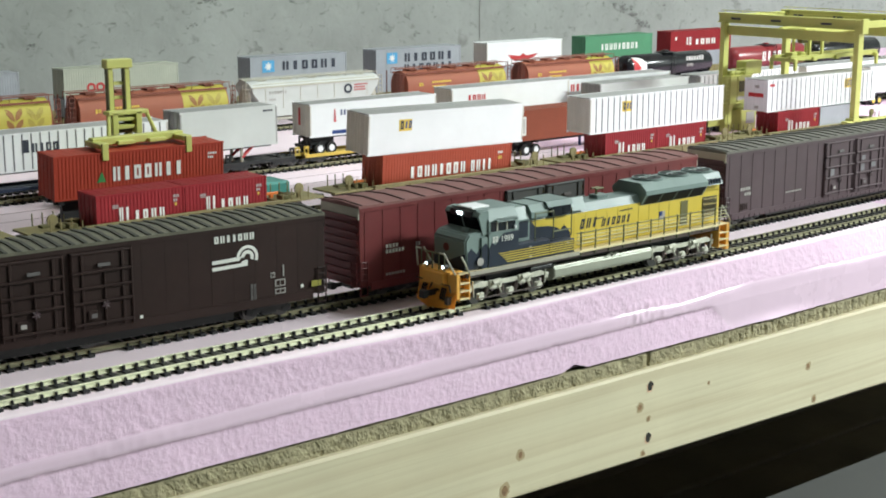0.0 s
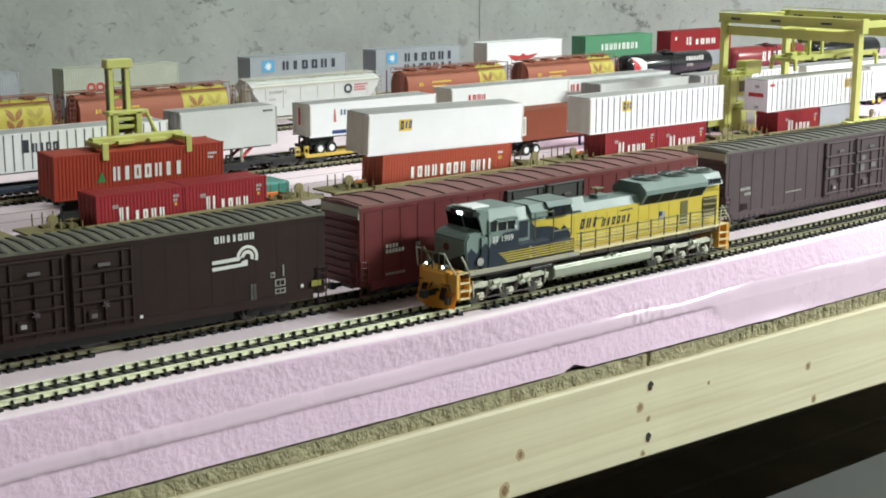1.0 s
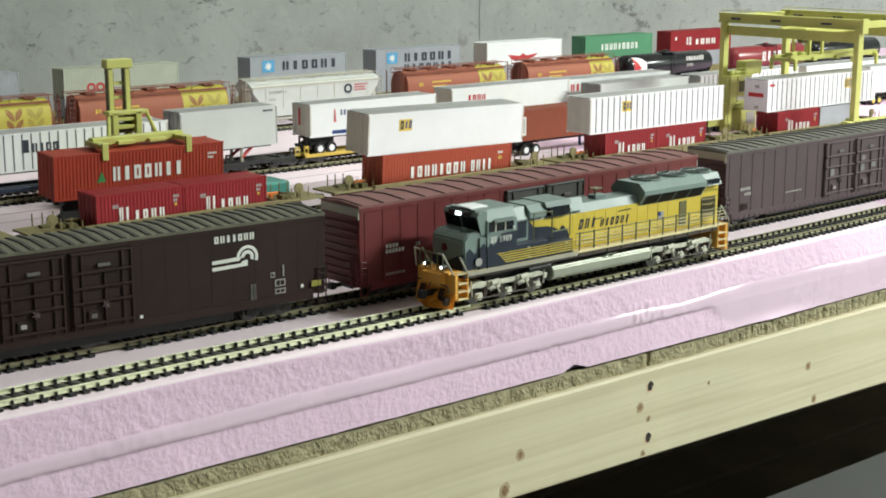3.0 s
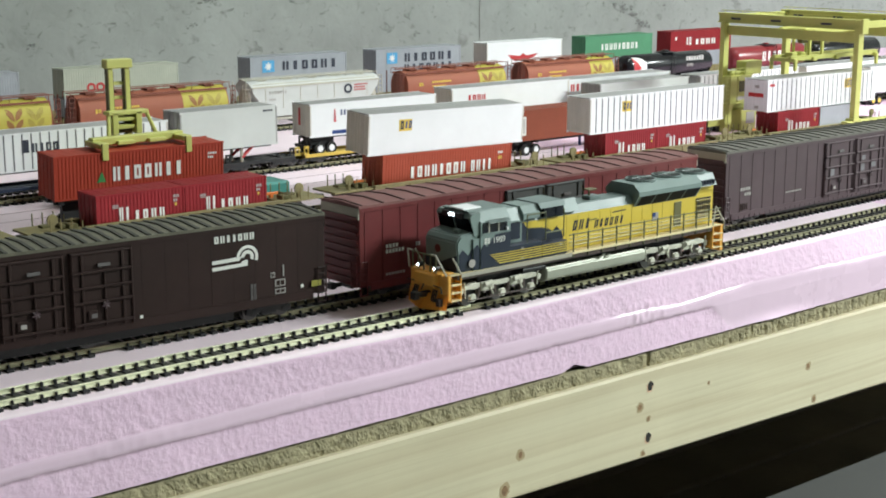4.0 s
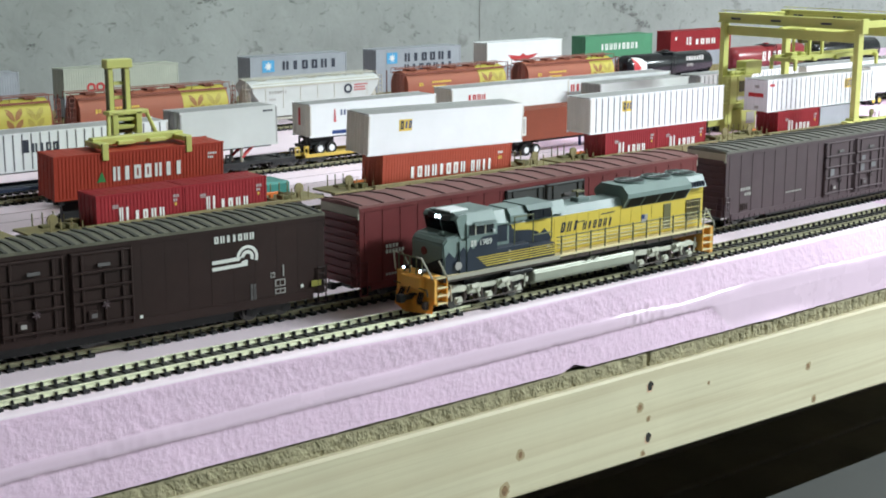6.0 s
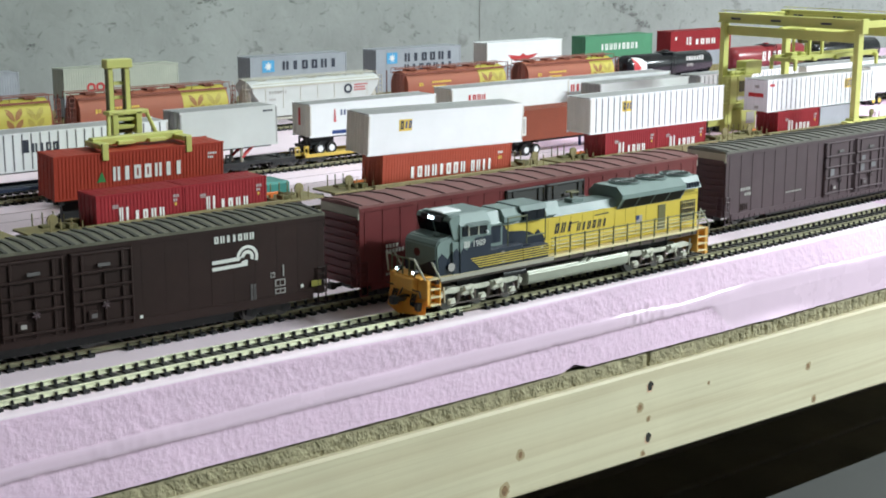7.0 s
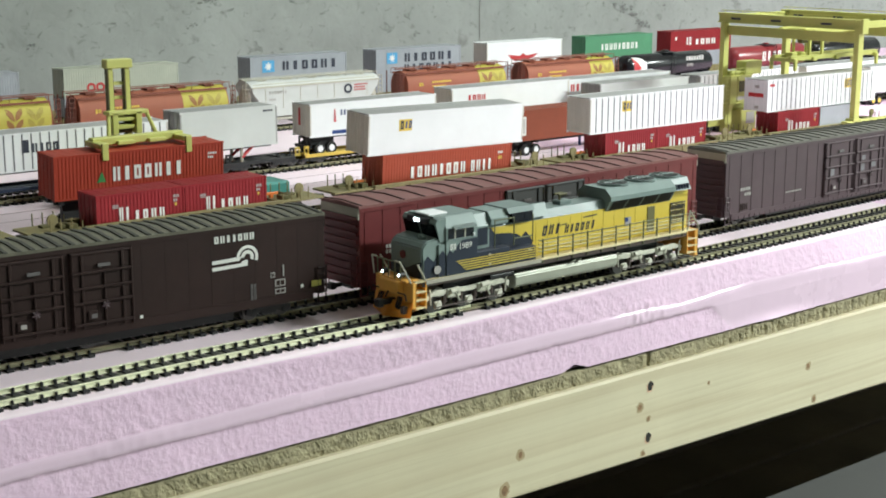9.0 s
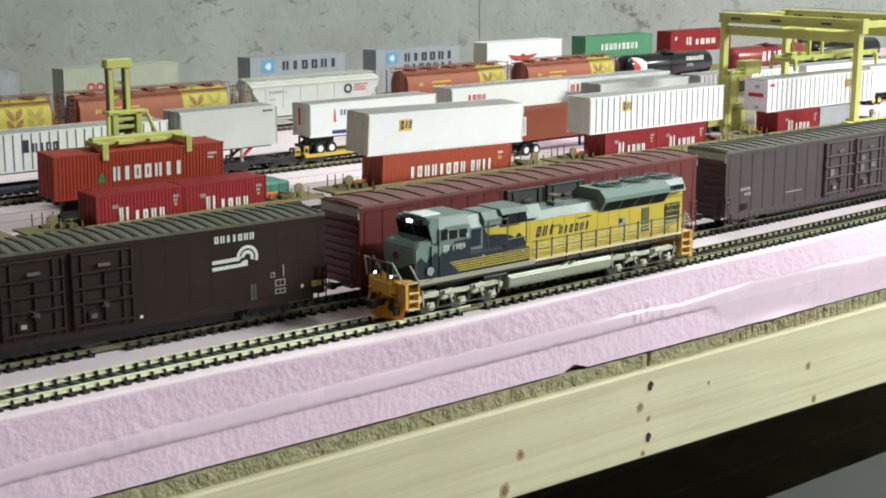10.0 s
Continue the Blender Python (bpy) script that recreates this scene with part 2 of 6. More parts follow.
LOCO_SILL = material("loco_sill", (0.42, 0.39, 0.32), rough=0.5, vary=0.08)
LOCO_BROWN = material("loco_underframe", (0.075, 0.052, 0.045), rough=0.55, vary=0.12)
GLASS = material("cab_glass", (0.006, 0.008, 0.014), rough=0.12, vary=0.05, spec=0.35)
LOCO_SEAM = material("loco_door_seam", (0.46, 0.34, 0.05), rough=0.5)
HANDRAIL = material("handrail_paint", (0.13, 0.14, 0.075), rough=0.4)
LAMP_GLOW = glow("led_white", (0.8, 0.92, 1.0), 10.0)
RAIL_GOLD = material("handrail_olive_yellow", (0.34, 0.30, 0.07), rough=0.45)
DOOR_OLIVE = material("door_olive", (0.13, 0.12, 0.045), rough=0.5)
PLATE_YELLOW = material("dull_yellow_plate", (0.30, 0.28, 0.05), rough=0.5)
PLACARD = material("faded_placard", (0.13, 0.12, 0.12), rough=0.5)
TUBE_GLOW = glow("fluorescent_tube", (1.0, 0.98, 0.92), 6.0)


# ---- building helpers (millimetres) ----
def box(bm, x0, x1, y0, y1, z0, z1):
    v = [bm.verts.new((x, y, z)) for x in (x0, x1) for y in (y0, y1) for z in (z0, z1)]
    for f in ((0, 1, 3, 2), (4, 6, 7, 5), (0, 4, 5, 1), (2, 3, 7, 6), (0, 2, 6, 4), (1, 5, 7, 3)):
        bm.faces.new([v[i] for i in f])
    return v


def boxes(*args):
    bm = bmesh.new()
    for a in args:
        box(bm, *a)
    return bm


def bevelled(bm, w=0.4, segs=1):
    bmesh.ops.bevel(bm, geom=bm.edges[:], offset=w, segments=segs, affect="EDGES", clamp_overlap=True)
    return bm


def prism(outline, a0, a1, axis="x"):
    """Extrude an outline. axis x: outline is (y, z); y: (x, z); z: (x, y)."""
    bm = bmesh.new()

    def place(p, a):
        return {"x": (a, p[0], p[1]), "y": (p[0], a, p[1]), "z": (p[0], p[1], a)}[axis]
    lo = [bm.verts.new(place(p, a0)) for p in outline]
    hi = [bm.verts.new(place(p, a1)) for p in outline]
    n = len(outline)
    for i in range(n):
        bm.faces.new((lo[i], lo[(i + 1) % n], hi[(i + 1) % n], hi[i]))
    bm.faces.new(lo)
    bm.faces.new(hi[::-1])
    bmesh.ops.recalc_face_normals(bm, faces=bm.faces[:])
    return bm


def rod(bm, a, b, r, n=6):
    """A round bar from a to b."""
    a, b = Vector(a), Vector(b)
    d = (b - a).normalized()
    u = d.orthogonal().normalized()
    w = d.cross(u)
    lo, hi = [], []
    for i in range(n):
        k = 2 * math.pi * i / n
        o = (u * math.cos(k) + w * math.sin(k)) * r
        lo.append(bm.verts.new(a + o))
        hi.append(bm.verts.new(b + o))
    for i in range(n):
        bm.faces.new((lo[i], lo[(i + 1) % n], hi[(i + 1) % n], hi[i]))
    bm.faces.new(lo[::-1])
    bm.faces.new(hi)
    return bm


def rods(pairs, r, n=6):
    bm = bmesh.new()
    for a, b in pairs:
        rod(bm, a, b, r, n)
    return bm


def thing(name, x, y, z, label, category, group="", kind="", rx=0, ry=0, rz=0):
    e = new(name)
    e.empty_display_size = 0.01
    e.matrix_basis = pose(x * MM, y * MM, z * MM, rx, ry, rz)
    return tagged(e, label, category, group, kind)


def mesh_of(bm, name, mat, smooth=False):
    me = bpy.data.meshes.new(name)
    for v in bm.verts:
        v.co *= MM
    if smooth:
        for f in bm.faces:
            f.smooth = True
    bm.to_mesh(me)
    bm.free()
    me.materials.append(mat)
    return me


def part(name, bm, mat, parent=None, label="", at=None, smooth=False):
    ob = new(name, mesh_of(bm, name, mat, smooth))
    ob.parent = parent
    if at is not None:
        ob.matrix_basis = pose(at[0] * MM, at[1] * MM, at[2] * MM, *at[3:])
    return tagged(ob, label)


def again(ob, parent, at):
    """One more of a part, on the same mesh."""
    o = new(ob.name.split(".")[0], ob.data)
    o.parent = parent
    o.matrix_basis = pose(at[0] * MM, at[1] * MM, at[2] * MM, *at[3:])
    if "label" in ob:
        o["label"] = ob["label"]
    return o


def row(name, bm_at, mat, parent, places):
    """Alike pieces, each an object of its own on one mesh."""
    first = None
    for p in places:
        if first is None:
            first = part(name, bm_at, mat, parent, at=p)
        else:
            again(first, parent, p)
    return first


def bars(x, z, w, h, n, y, slant=0.0, fill=0.68, rise=0.0, t=0.12):
    """A line of n plain marks standing for lettering, on a face that looks towards -y: upright bars, pairs of bars, hollow frames."""
    bm = bmesh.new()
    p = w / n

    def quad(a, b, z0, z1):
        v = [bm.verts.new(c) for c in ((a + slant * (z0 - z) / h, y - t, z0), (b + slant * (z0 - z) / h, y - t, z0), (b + slant * (z1 - z) / h, y - t, z1), (a + slant * (z1 - z) / h, y - t, z1))]
        bm.faces.new(v)
        lo = [bm.verts.new((c.co.x, y + 0.05, c.co.z)) for c in v]
        for k in range(4):
            bm.faces.new((v[k], lo[k], lo[(k + 1) % 4], v[(k + 1) % 4]))
    for i in range(n):
        a, b = x + p * (i + (1 - fill) / 2), x + p * (i + (1 + fill) / 2)
        if h < 3.0:
            quad(a, b, z, z + h)
            continue
        k = (b - a) * 0.38
        q = h * 0.22
        shape = (i * 5 + int(w) + i // 3) % 3
        if shape == 0:
            quad(a, a + k, z, z + h)
            quad(b - k, b, z, z + h)
        elif shape == 1:
            quad(a, a + k, z, z + h)
            quad(b - k, b, z, z + h)
            quad(a + k, b - k, z, z + q)
            quad(a + k, b - k, z + h - q, z + h)
        else:
            quad((a + b) / 2 - k * 0.8, (a + b) / 2 + k * 0.8, z, z + h)
    return bm


def plate(pts, y, t=0.12):
    """A flat shape in the x-z plane on a face that looks towards -y."""
    return prism(pts, y - t, y + 0.05, "y")


# ---- the room ----
def slab(name, label, b, mat, cat="", kind="structure"):
    ob = part(name, boxes(b), mat)
    return tagged(ob, label, cat or name.split("_")[0], "", kind)


# Only the north wall is in view; the rest closes the room for bounce light.
slab("wall_north", "rough grey poured concrete basement wall", (-2600, 3200, 1000, 1150, -1000, 1400), CONCRETE, "wall")
slab("wall_south", "plain grey concrete basement wall", (-2600, 3200, -2850, -2700, -1000, 1400), CONCRETE, "wall")
slab("wall_east", "plain grey concrete basement wall", (3200, 3350, -2850, 1150, -1000, 1400), CONCRETE, "wall")
slab("wall_west", "plain grey concrete basement wall", (-2750, -2600, -2850, 1150, -1000, 1400), CONCRETE, "wall")
slab("floor", "grey concrete basement floor", (-2750, 3350, -2850, 1150, -1100, -1000), CONCRETE, "floor")
slab("ceiling", "unseen basement ceiling, its tone set for bounce light", (-2750, 3350, -2850, 1150, 1400, 1480), CEILING_BOUNCE, "ceiling")
slab("trim", "narrow vertical formwork seam in the concrete wall", (975.2, 976.8, 999.2, 1002, -60, 1400), CONCRETE_SEAM, "seam")



def wall_stain(x, z, dx, dz, n, size, seed):
    """A ragged dark smear of small blots on the concrete."""
    rng = random.Random(seed)
    bm = bmesh.new()
    for i in range(n):
        f = rng.random()
        cx = x + dx * f + rng.gauss(0, size * 1.6)
        cz = z + dz * f * f + rng.gauss(0, size * 1.1)
        r = size * rng.uniform(0.25, 1.0)
        y = 999.5 - 0.02 * i
        bm.faces.new([bm.verts.new((cx + r * rng.uniform(0.5, 1.5) * math.cos(2 * math.pi * k / 9), y, cz + r * rng.uniform(0.4, 1.0) * math.sin(2 * math.pi * k / 9))) for k in range(9)])
    return tagged(part("wall_stain", bm, WALL_STAIN), "dark ragged stain on the grey concrete wall", "stain", "wall stains", "structure")


for args in ((1268, 100, 66, -36, 46, 3.6, 1), (505, 131, 20, -3, 12, 2.6, 2), (486, 98, 14, 5, 10, 2.2, 3), (274, 82, 14, 8, 9, 2.4, 4), (1374, 99, 12, -4, 7, 2.0, 5)):
    wall_stain(*args)
for lx, ly, lz, ll, lw, watts in LAMPS:
    fit_ = thing("ceiling_light", lx, ly, lz + 20, "unseen white fluorescent ceiling light fitting with two tubes", "ceiling light")
    part("housing", bevelled(boxes((-ll / 2 - 20, ll / 2 + 20, -lw / 2 - 20, lw / 2 + 20, -5, 0)), 2), WHITE, fit_)
    for s in (-0.28, 0.28):
        part("tube", rods([((-ll / 2, s * lw, -12), (ll / 2, s * lw, -12))], 7, 10), TUBE_GLOW, fit_)
    la = bpy.data.lights.new("tube_light", "AREA")
    la.shape, la.size, la.size_y = "RECTANGLE", ll * MM, lw * MM
    la.energy, la.color = watts, (0.945, 0.985, 1.0)
    lo = new("tube_light", la)
    lo.matrix_basis = pose(lx * MM, ly * MM, (lz - 25) * MM)

# ---- the bench: pine fascia, fibreboard, pink foam ----
X0, X1, YF, YB = -700, 2400, -17.0, 995


def lerp(x, table):
    """Straight-line interpolation in a short table of (x, value)."""
    if x <= table[0][0]:
        return table[0][1]
    for (x0, v0), (x1, v1) in zip(table, table[1:]):
        if x <= x1:
            return v0 + (v1 - v0) * (x - x0) / (x1 - x0)
    return table[-1][1]


def foam_block():
    """Foam sheet with a hand-cut front: a rough upper face that leans back, a smooth knife-cut band standing a little proud, a rough lower face, and one wide smooth cut towards the far end."""
    bm = bmesh.new()
    xs = [-260 + i * 1.5 for i in range(561)]
    grid, skin = [], []
    for x in xs:
        n1 = noise.noise(Vector((x * 0.012, 3, 0)))
        wob = 0.9 * noise.noise(Vector((x * 0.02, 7, 0))) + 0.3 * noise.noise(Vector((x * 0.11, 2, 0)))
        y_top = lerp(x, ((-260, -15.5), (200, -15), (300, -14), (400, -12.5), (512, -9), (580, -7))) + 0.8 * n1
        round_ = 2.0 + 3.0 * max(0.0, 1 - abs(x - 70) / 150) + 0.5 * n1
        z_hi = lerp(x, ((-260, -26), (-177, -24.5), (-120, -22.8), (97, -21.2), (242, -21), (269, -22), (357, -18.8), (421, -20), (580, -20.5))) + wob
        z_lo = lerp(x, ((-260, -33), (-166, -31.6), (97, -31), (270, -29.5), (580, -29.5))) + 0.5 * wob
        z_foot = -49.4 + 0.5 * noise.noise(Vector((x * 0.03, 4, 4))) + (3.6 * max(0.0, 1 - abs(x - 176) / 11) if x > 164 else 0.0)
        knob = max(0.0, 1 - abs(x - 237) / 24) + 0.25 * max(0.0, 1 - abs(x + 128) / 40)
        zs = [0.0] + [-round_ * (1 - math.cos(k * math.pi / 8)) for k in (1, 2, 3, 4)]
        zs += [-round_ + (z_hi + 0.9 + round_) * k / 12 for k in range(1, 13)]
        zs += [z_hi + 0.3, z_hi - 0.4, z_hi - 1.2] + [z_hi - 1.2 + (z_lo + 0.6 - z_hi + 1.2) * k / 3 for k in (1, 2, 3)]
        zs += [z_lo, z_lo - 0.5] + [z_lo - 0.5 + (z_foot - z_lo + 0.5) * k / 11 for k in range(1, 12)]
        proud = 0.15 + 0.85 * lerp(x, ((-260, 0.1), (-160, 0.3), (-110, 0.5), (-90, 0.1), (-10, 0.1), (10, 0.35), (40, 0.35), (60, 0.05), (180, 0.15), (225, 0.8), (320, 0.9), (345, 0.25), (400, 0.25), (430, 0.9), (580, 0.9)))
        col, flat = [], []
        for i, z in enumerate(zs):
            wide = x > 300 + (z_lo - z) * 1.2 + 2.5 * wob
            rough = 0.0
            if i <= 4:
                y = y_top - round_ * 0.8 * math.sin(i * math.pi / 8)
                rough = 0.25 * i / 4
            elif i <= 16:
                f = (i - 4) / 12
                y = y_top - round_ * 0.8 + (-16.9 - y_top + round_ * 0.8) * f
                rough = 1.0
                if 232 < x < 280 and f < 0.75:
                    rough = 0.35
            elif i <= 22:
                y = -16.9 - (0.0, 0.5, 1.0, 1.0, 1.0, 0.9)[i - 17] * 1.4 * proud
            else:
                over = min(1.0, max(0.0, (x - 296 - (z_lo - z) * 1.2 - 2.5 * wob) / 9.0))
                inner = -16.9 - 1.26 * proud + 0.11 * (z_lo - z) * over
                y = (inner + (0.5 if i == 23 else 1.1) * (1 - over))
                rough = 0.0 if wide else 0.85
                if wide and z < z_foot + 7:
                    y -= 2.6 * ((z_foot + 7 - z) / 7) ** 2 * max(0.0, 1 - abs(x - 372) / 70)
            flat.append(17 <= i <= 22 or (i > 22 and wide))
            if rough:
                lean = x + 0.35 * z
                y += rough * (0.3 * noise.noise(Vector((lean * 0.15, z * 0.12, 2))) + 0.36 * noise.noise(Vector((lean * 0.5, z * 0.35, 5))) + 0.3 * noise.noise(Vector((lean * 1.0, z * 0.8, 8))))
            else:
                y += 0.12 * noise.noise(Vector((x * 0.03, z * 0.06, 1)))
            if knob and 14 <= i <= 21:
                y -= 3.2 * knob * max(0.0, noise.noise(Vector((x * 0.23, 1, z * 0.12))) + 0.05)
            col.append(bm.verts.new((x, y, z)))
        grid.append(col)
        skin.append(flat)
    for j in range(len(grid) - 1):
        a, b = grid[j], grid[j + 1]
        for i in range(len(a) - 1):
            f = bm.faces.new((a[i], a[i + 1], b[i + 1], b[i]))
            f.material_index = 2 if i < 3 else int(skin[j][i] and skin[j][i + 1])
    back = [bm.verts.new((c[0].co.x, YB, 0)) for c in grid]
    for i in range(len(grid) - 1):
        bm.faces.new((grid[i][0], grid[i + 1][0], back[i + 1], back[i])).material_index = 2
    for f in bm.faces:
        f.smooth = True
    box(bm, X0, -260, YF, YB, -50.8, 0)
    box(bm, 580, X1, 4, YB, -50.8, 0)
    box(bm, -260, 580, YF + 8, YB, -50.8, -50.3)
    return bm


foam = part("foam_tabletop", foam_block(), FOAM)
foam.data.materials.append(FOAM_SKIN)
foam.data.materials.append(FOAM_TOP_LIT)
tagged(foam, "thick pink insulation foam board with a rough hand-cut edge", "foam board", "", "structure")


def board_strip():
    """Crumbly broken edge of the fibreboard, with one crack across it."""
    bm = bmesh.new()
    zs = [-50.8, -51.4, -52.6, -54, -55.5, -57, -58.5, -60, -61.5, -62.8, -63.4]
    prev = None
    for i in range(841):
        x = -260 + i * 1.0
        col = [bm.verts.new((x, YB, -51))]
        crack = max(0.0, 1 - abs(x - 244 - 1.2 * noise.noise(Vector((x, 1, 1)))) / 2.0)
        crumb = 0.8 * abs(math.sin(x * 0.36 + 2.5 * noise.noise(Vector((x * 0.05, 2, 2))))) ** 8 if x > 315 else 0.0
        for z in zs:
            d = crumb + 1.1 * noise.noise(Vector((x * 0.11, z * 0.16, 9))) + 0.6 * noise.noise(Vector((x * 0.35, z * 0.5, 3))) + 0.45 * noise.noise(Vector((x * 0.75, z * 1.6, 6)))
            lip = 2.0 if z > -51.2 else (1.5 if z < -62.5 else 0.0)
            sag = 0.5 * noise.noise(Vector((x * 0.05, 8, 2)))
            col.append(bm.verts.new((x, YF + 1.6 + d + lip + 4 * crack, z + sag)))
        col.append(bm.verts.new((x, YB, -63.5)))
        if prev:
            for k in range(len(col) - 1):
                bm.faces.new((prev[k], prev[k + 1], col[k + 1], col[k]))
        prev = col
    box(bm, X0, -260, YF + 2, YB, -63, -51)
    box(bm, 580, X1, YF + 2, YB, -63, -51)
    return bm


tagged(part("fibreboard_layer", board_strip(), FIBREBOARD), "brown crumbly fibreboard sheet under the foam", "board", "", "structure")


def rough_disc(x, z, r, y0, y1, tall=1.25, seed=0.0, ragged=0.25):
    """A small uneven round patch on the face of the plank."""
    bm = bmesh.new()
    n = 16
    ring = []
    for i in range(n):
        k = 2 * math.pi * i / n
        q = r * (1 + ragged * noise.noise(Vector((2.2 * math.cos(k), 2.2 * math.sin(k), seed + x))))
        ring.append(bm.verts.new((x + q * math.cos(k), y0, z + tall * q * math.sin(k))))
    bm.faces.new(ring[::-1])
    deep = [bm.verts.new((v.co.x, y1, v.co.z)) for v in ring]
    for i in range(n):
        bm.faces.new((ring[i], ring[(i + 1) % n], deep[(i + 1) % n], deep[i]))
    return bm


def fascia(name, x0, x1, marks):
    """Planed board whose lower edge tapers; marks: (kind, x, z, r)."""
    th = thing(name, x0, YF - 3.0, -125.0, "pale knotty pine board along the bench edge", "board", "bench fascia boards", "structure")
    plank = prism([(0, 64.2), (0, 17.2), (560 - x0, -1.1), (x1 - x0, -1.1), (x1 - x0, 64.2)], 0, 19, "y")
    part("plank", bevelled(plank, 1.5, 1), PINE, th)
    for i, (kind, x, z, r) in enumerate(marks):
        if kind == "screw_hole":
            part("torn_rim", rough_disc(x - x0 - 0.3, z + 124.4, r * 1.22, -0.1, 0.4, 1.2, i, 0.5), TORN, th, "pale torn wood fibres")
            part("screw_hole", rough_disc(x - x0, z + 125.0, r, -0.2, 0.4, 1.3, i, 0.45), HOLE, th)
        else:
            part("knot_ring", rough_disc(x - x0, z + 125.0, r * 1.9, -0.08, 0.4, 1.1, i, 0.5), KNOT_RING, th)
            part("knot", rough_disc(x - x0, z + 125.0, r, -0.16, 0.4, 1.25, i + 9), KNOT, th)
    return th


fascia("bench_fascia", X0, X1, (("knot", 232.2, -85.1, 1.7), ("knot", 240.6, -94.5, 1.1), ("knot", 127.3, -92.8, 1.7), ("knot", 114.8, -112.5, 2.5), ("knot", 236.5, -117.5, 1.2), ("screw_hole", 241.6, -72.1, 2.5), ("screw_hole", 241.1, -107.3, 2.5), ("knot", 410.6, -91.5, 1.6), ("knot", 419.9, -118.5, 1.6), ("knot", 300, -82, 0.8)))

shelf = thing("lower_shelf", 0, 0, -410, "dark wooden slatted shelf under the bench", "shelf", "", "structure")
part("board", bevelled(boxes((300, 2000, 230, 325, -30, -12)), 1.5), DARK_WOOD, shelf)
for i in range(6):
    part("slat", bevelled(boxes((200, 2100, 330 + i * 92, 414 + i * 92, -30, -12)), 1.5), DARK_WOOD, shelf)
for x in (320, 1980):
    for y in (-20, 800):
        part("leg", bevelled(boxes((x - 19, x + 19, y - 19, y + 19, -590, -30)), 1.5), DARK_WOOD, shelf)
for x in (-600, 1400, 2300):
    for y in (40, 860):
        tagged(part("bench_leg", bevelled(boxes((x - 30, x + 30, y - 19, y + 19, -1000, -63.5)), 1.5), PINE), "pine post holding up the bench", "post", "bench legs", "structure")

cab_ = thing("storage_cabinet", 400, -330, -1000, "plain grey cabinet standing at the bench edge", "cabinet")
part("body", bevelled(boxes((0, 760, 4, 364, 40, 770)), 3), GREY_BOARD, cab_)
part("top", bevelled(boxes((-6, 766, 0, 368, 770, 780)), 2), GREY_BOARD, cab_)
part("plinth", boxes((10, 750, 20, 350, 0, 40)), DARK_WOOD, cab_)
for x in (4, 382):
    d_ = part("door", bevelled(boxes((x, x + 374, -6, 3, 50, 764)), 2), GREY_BOARD, cab_)
    part("handle", rods([((x + 187, -14, 400), (x + 187, -14, 480))], 5, 10), STEEL, d_)

for y in (447.0, 415.0):
    tagged(part("trim", boxes((X0 + 20, X1 - 20, y - 0.5, y + 0.5, -0.2, 0.15)), FOAM_LINE), "thin dark joint line across the pink foam", "joint line", "foam joint lines", "structure")


# ---- tracks ----
RAIL_Z = 4.2


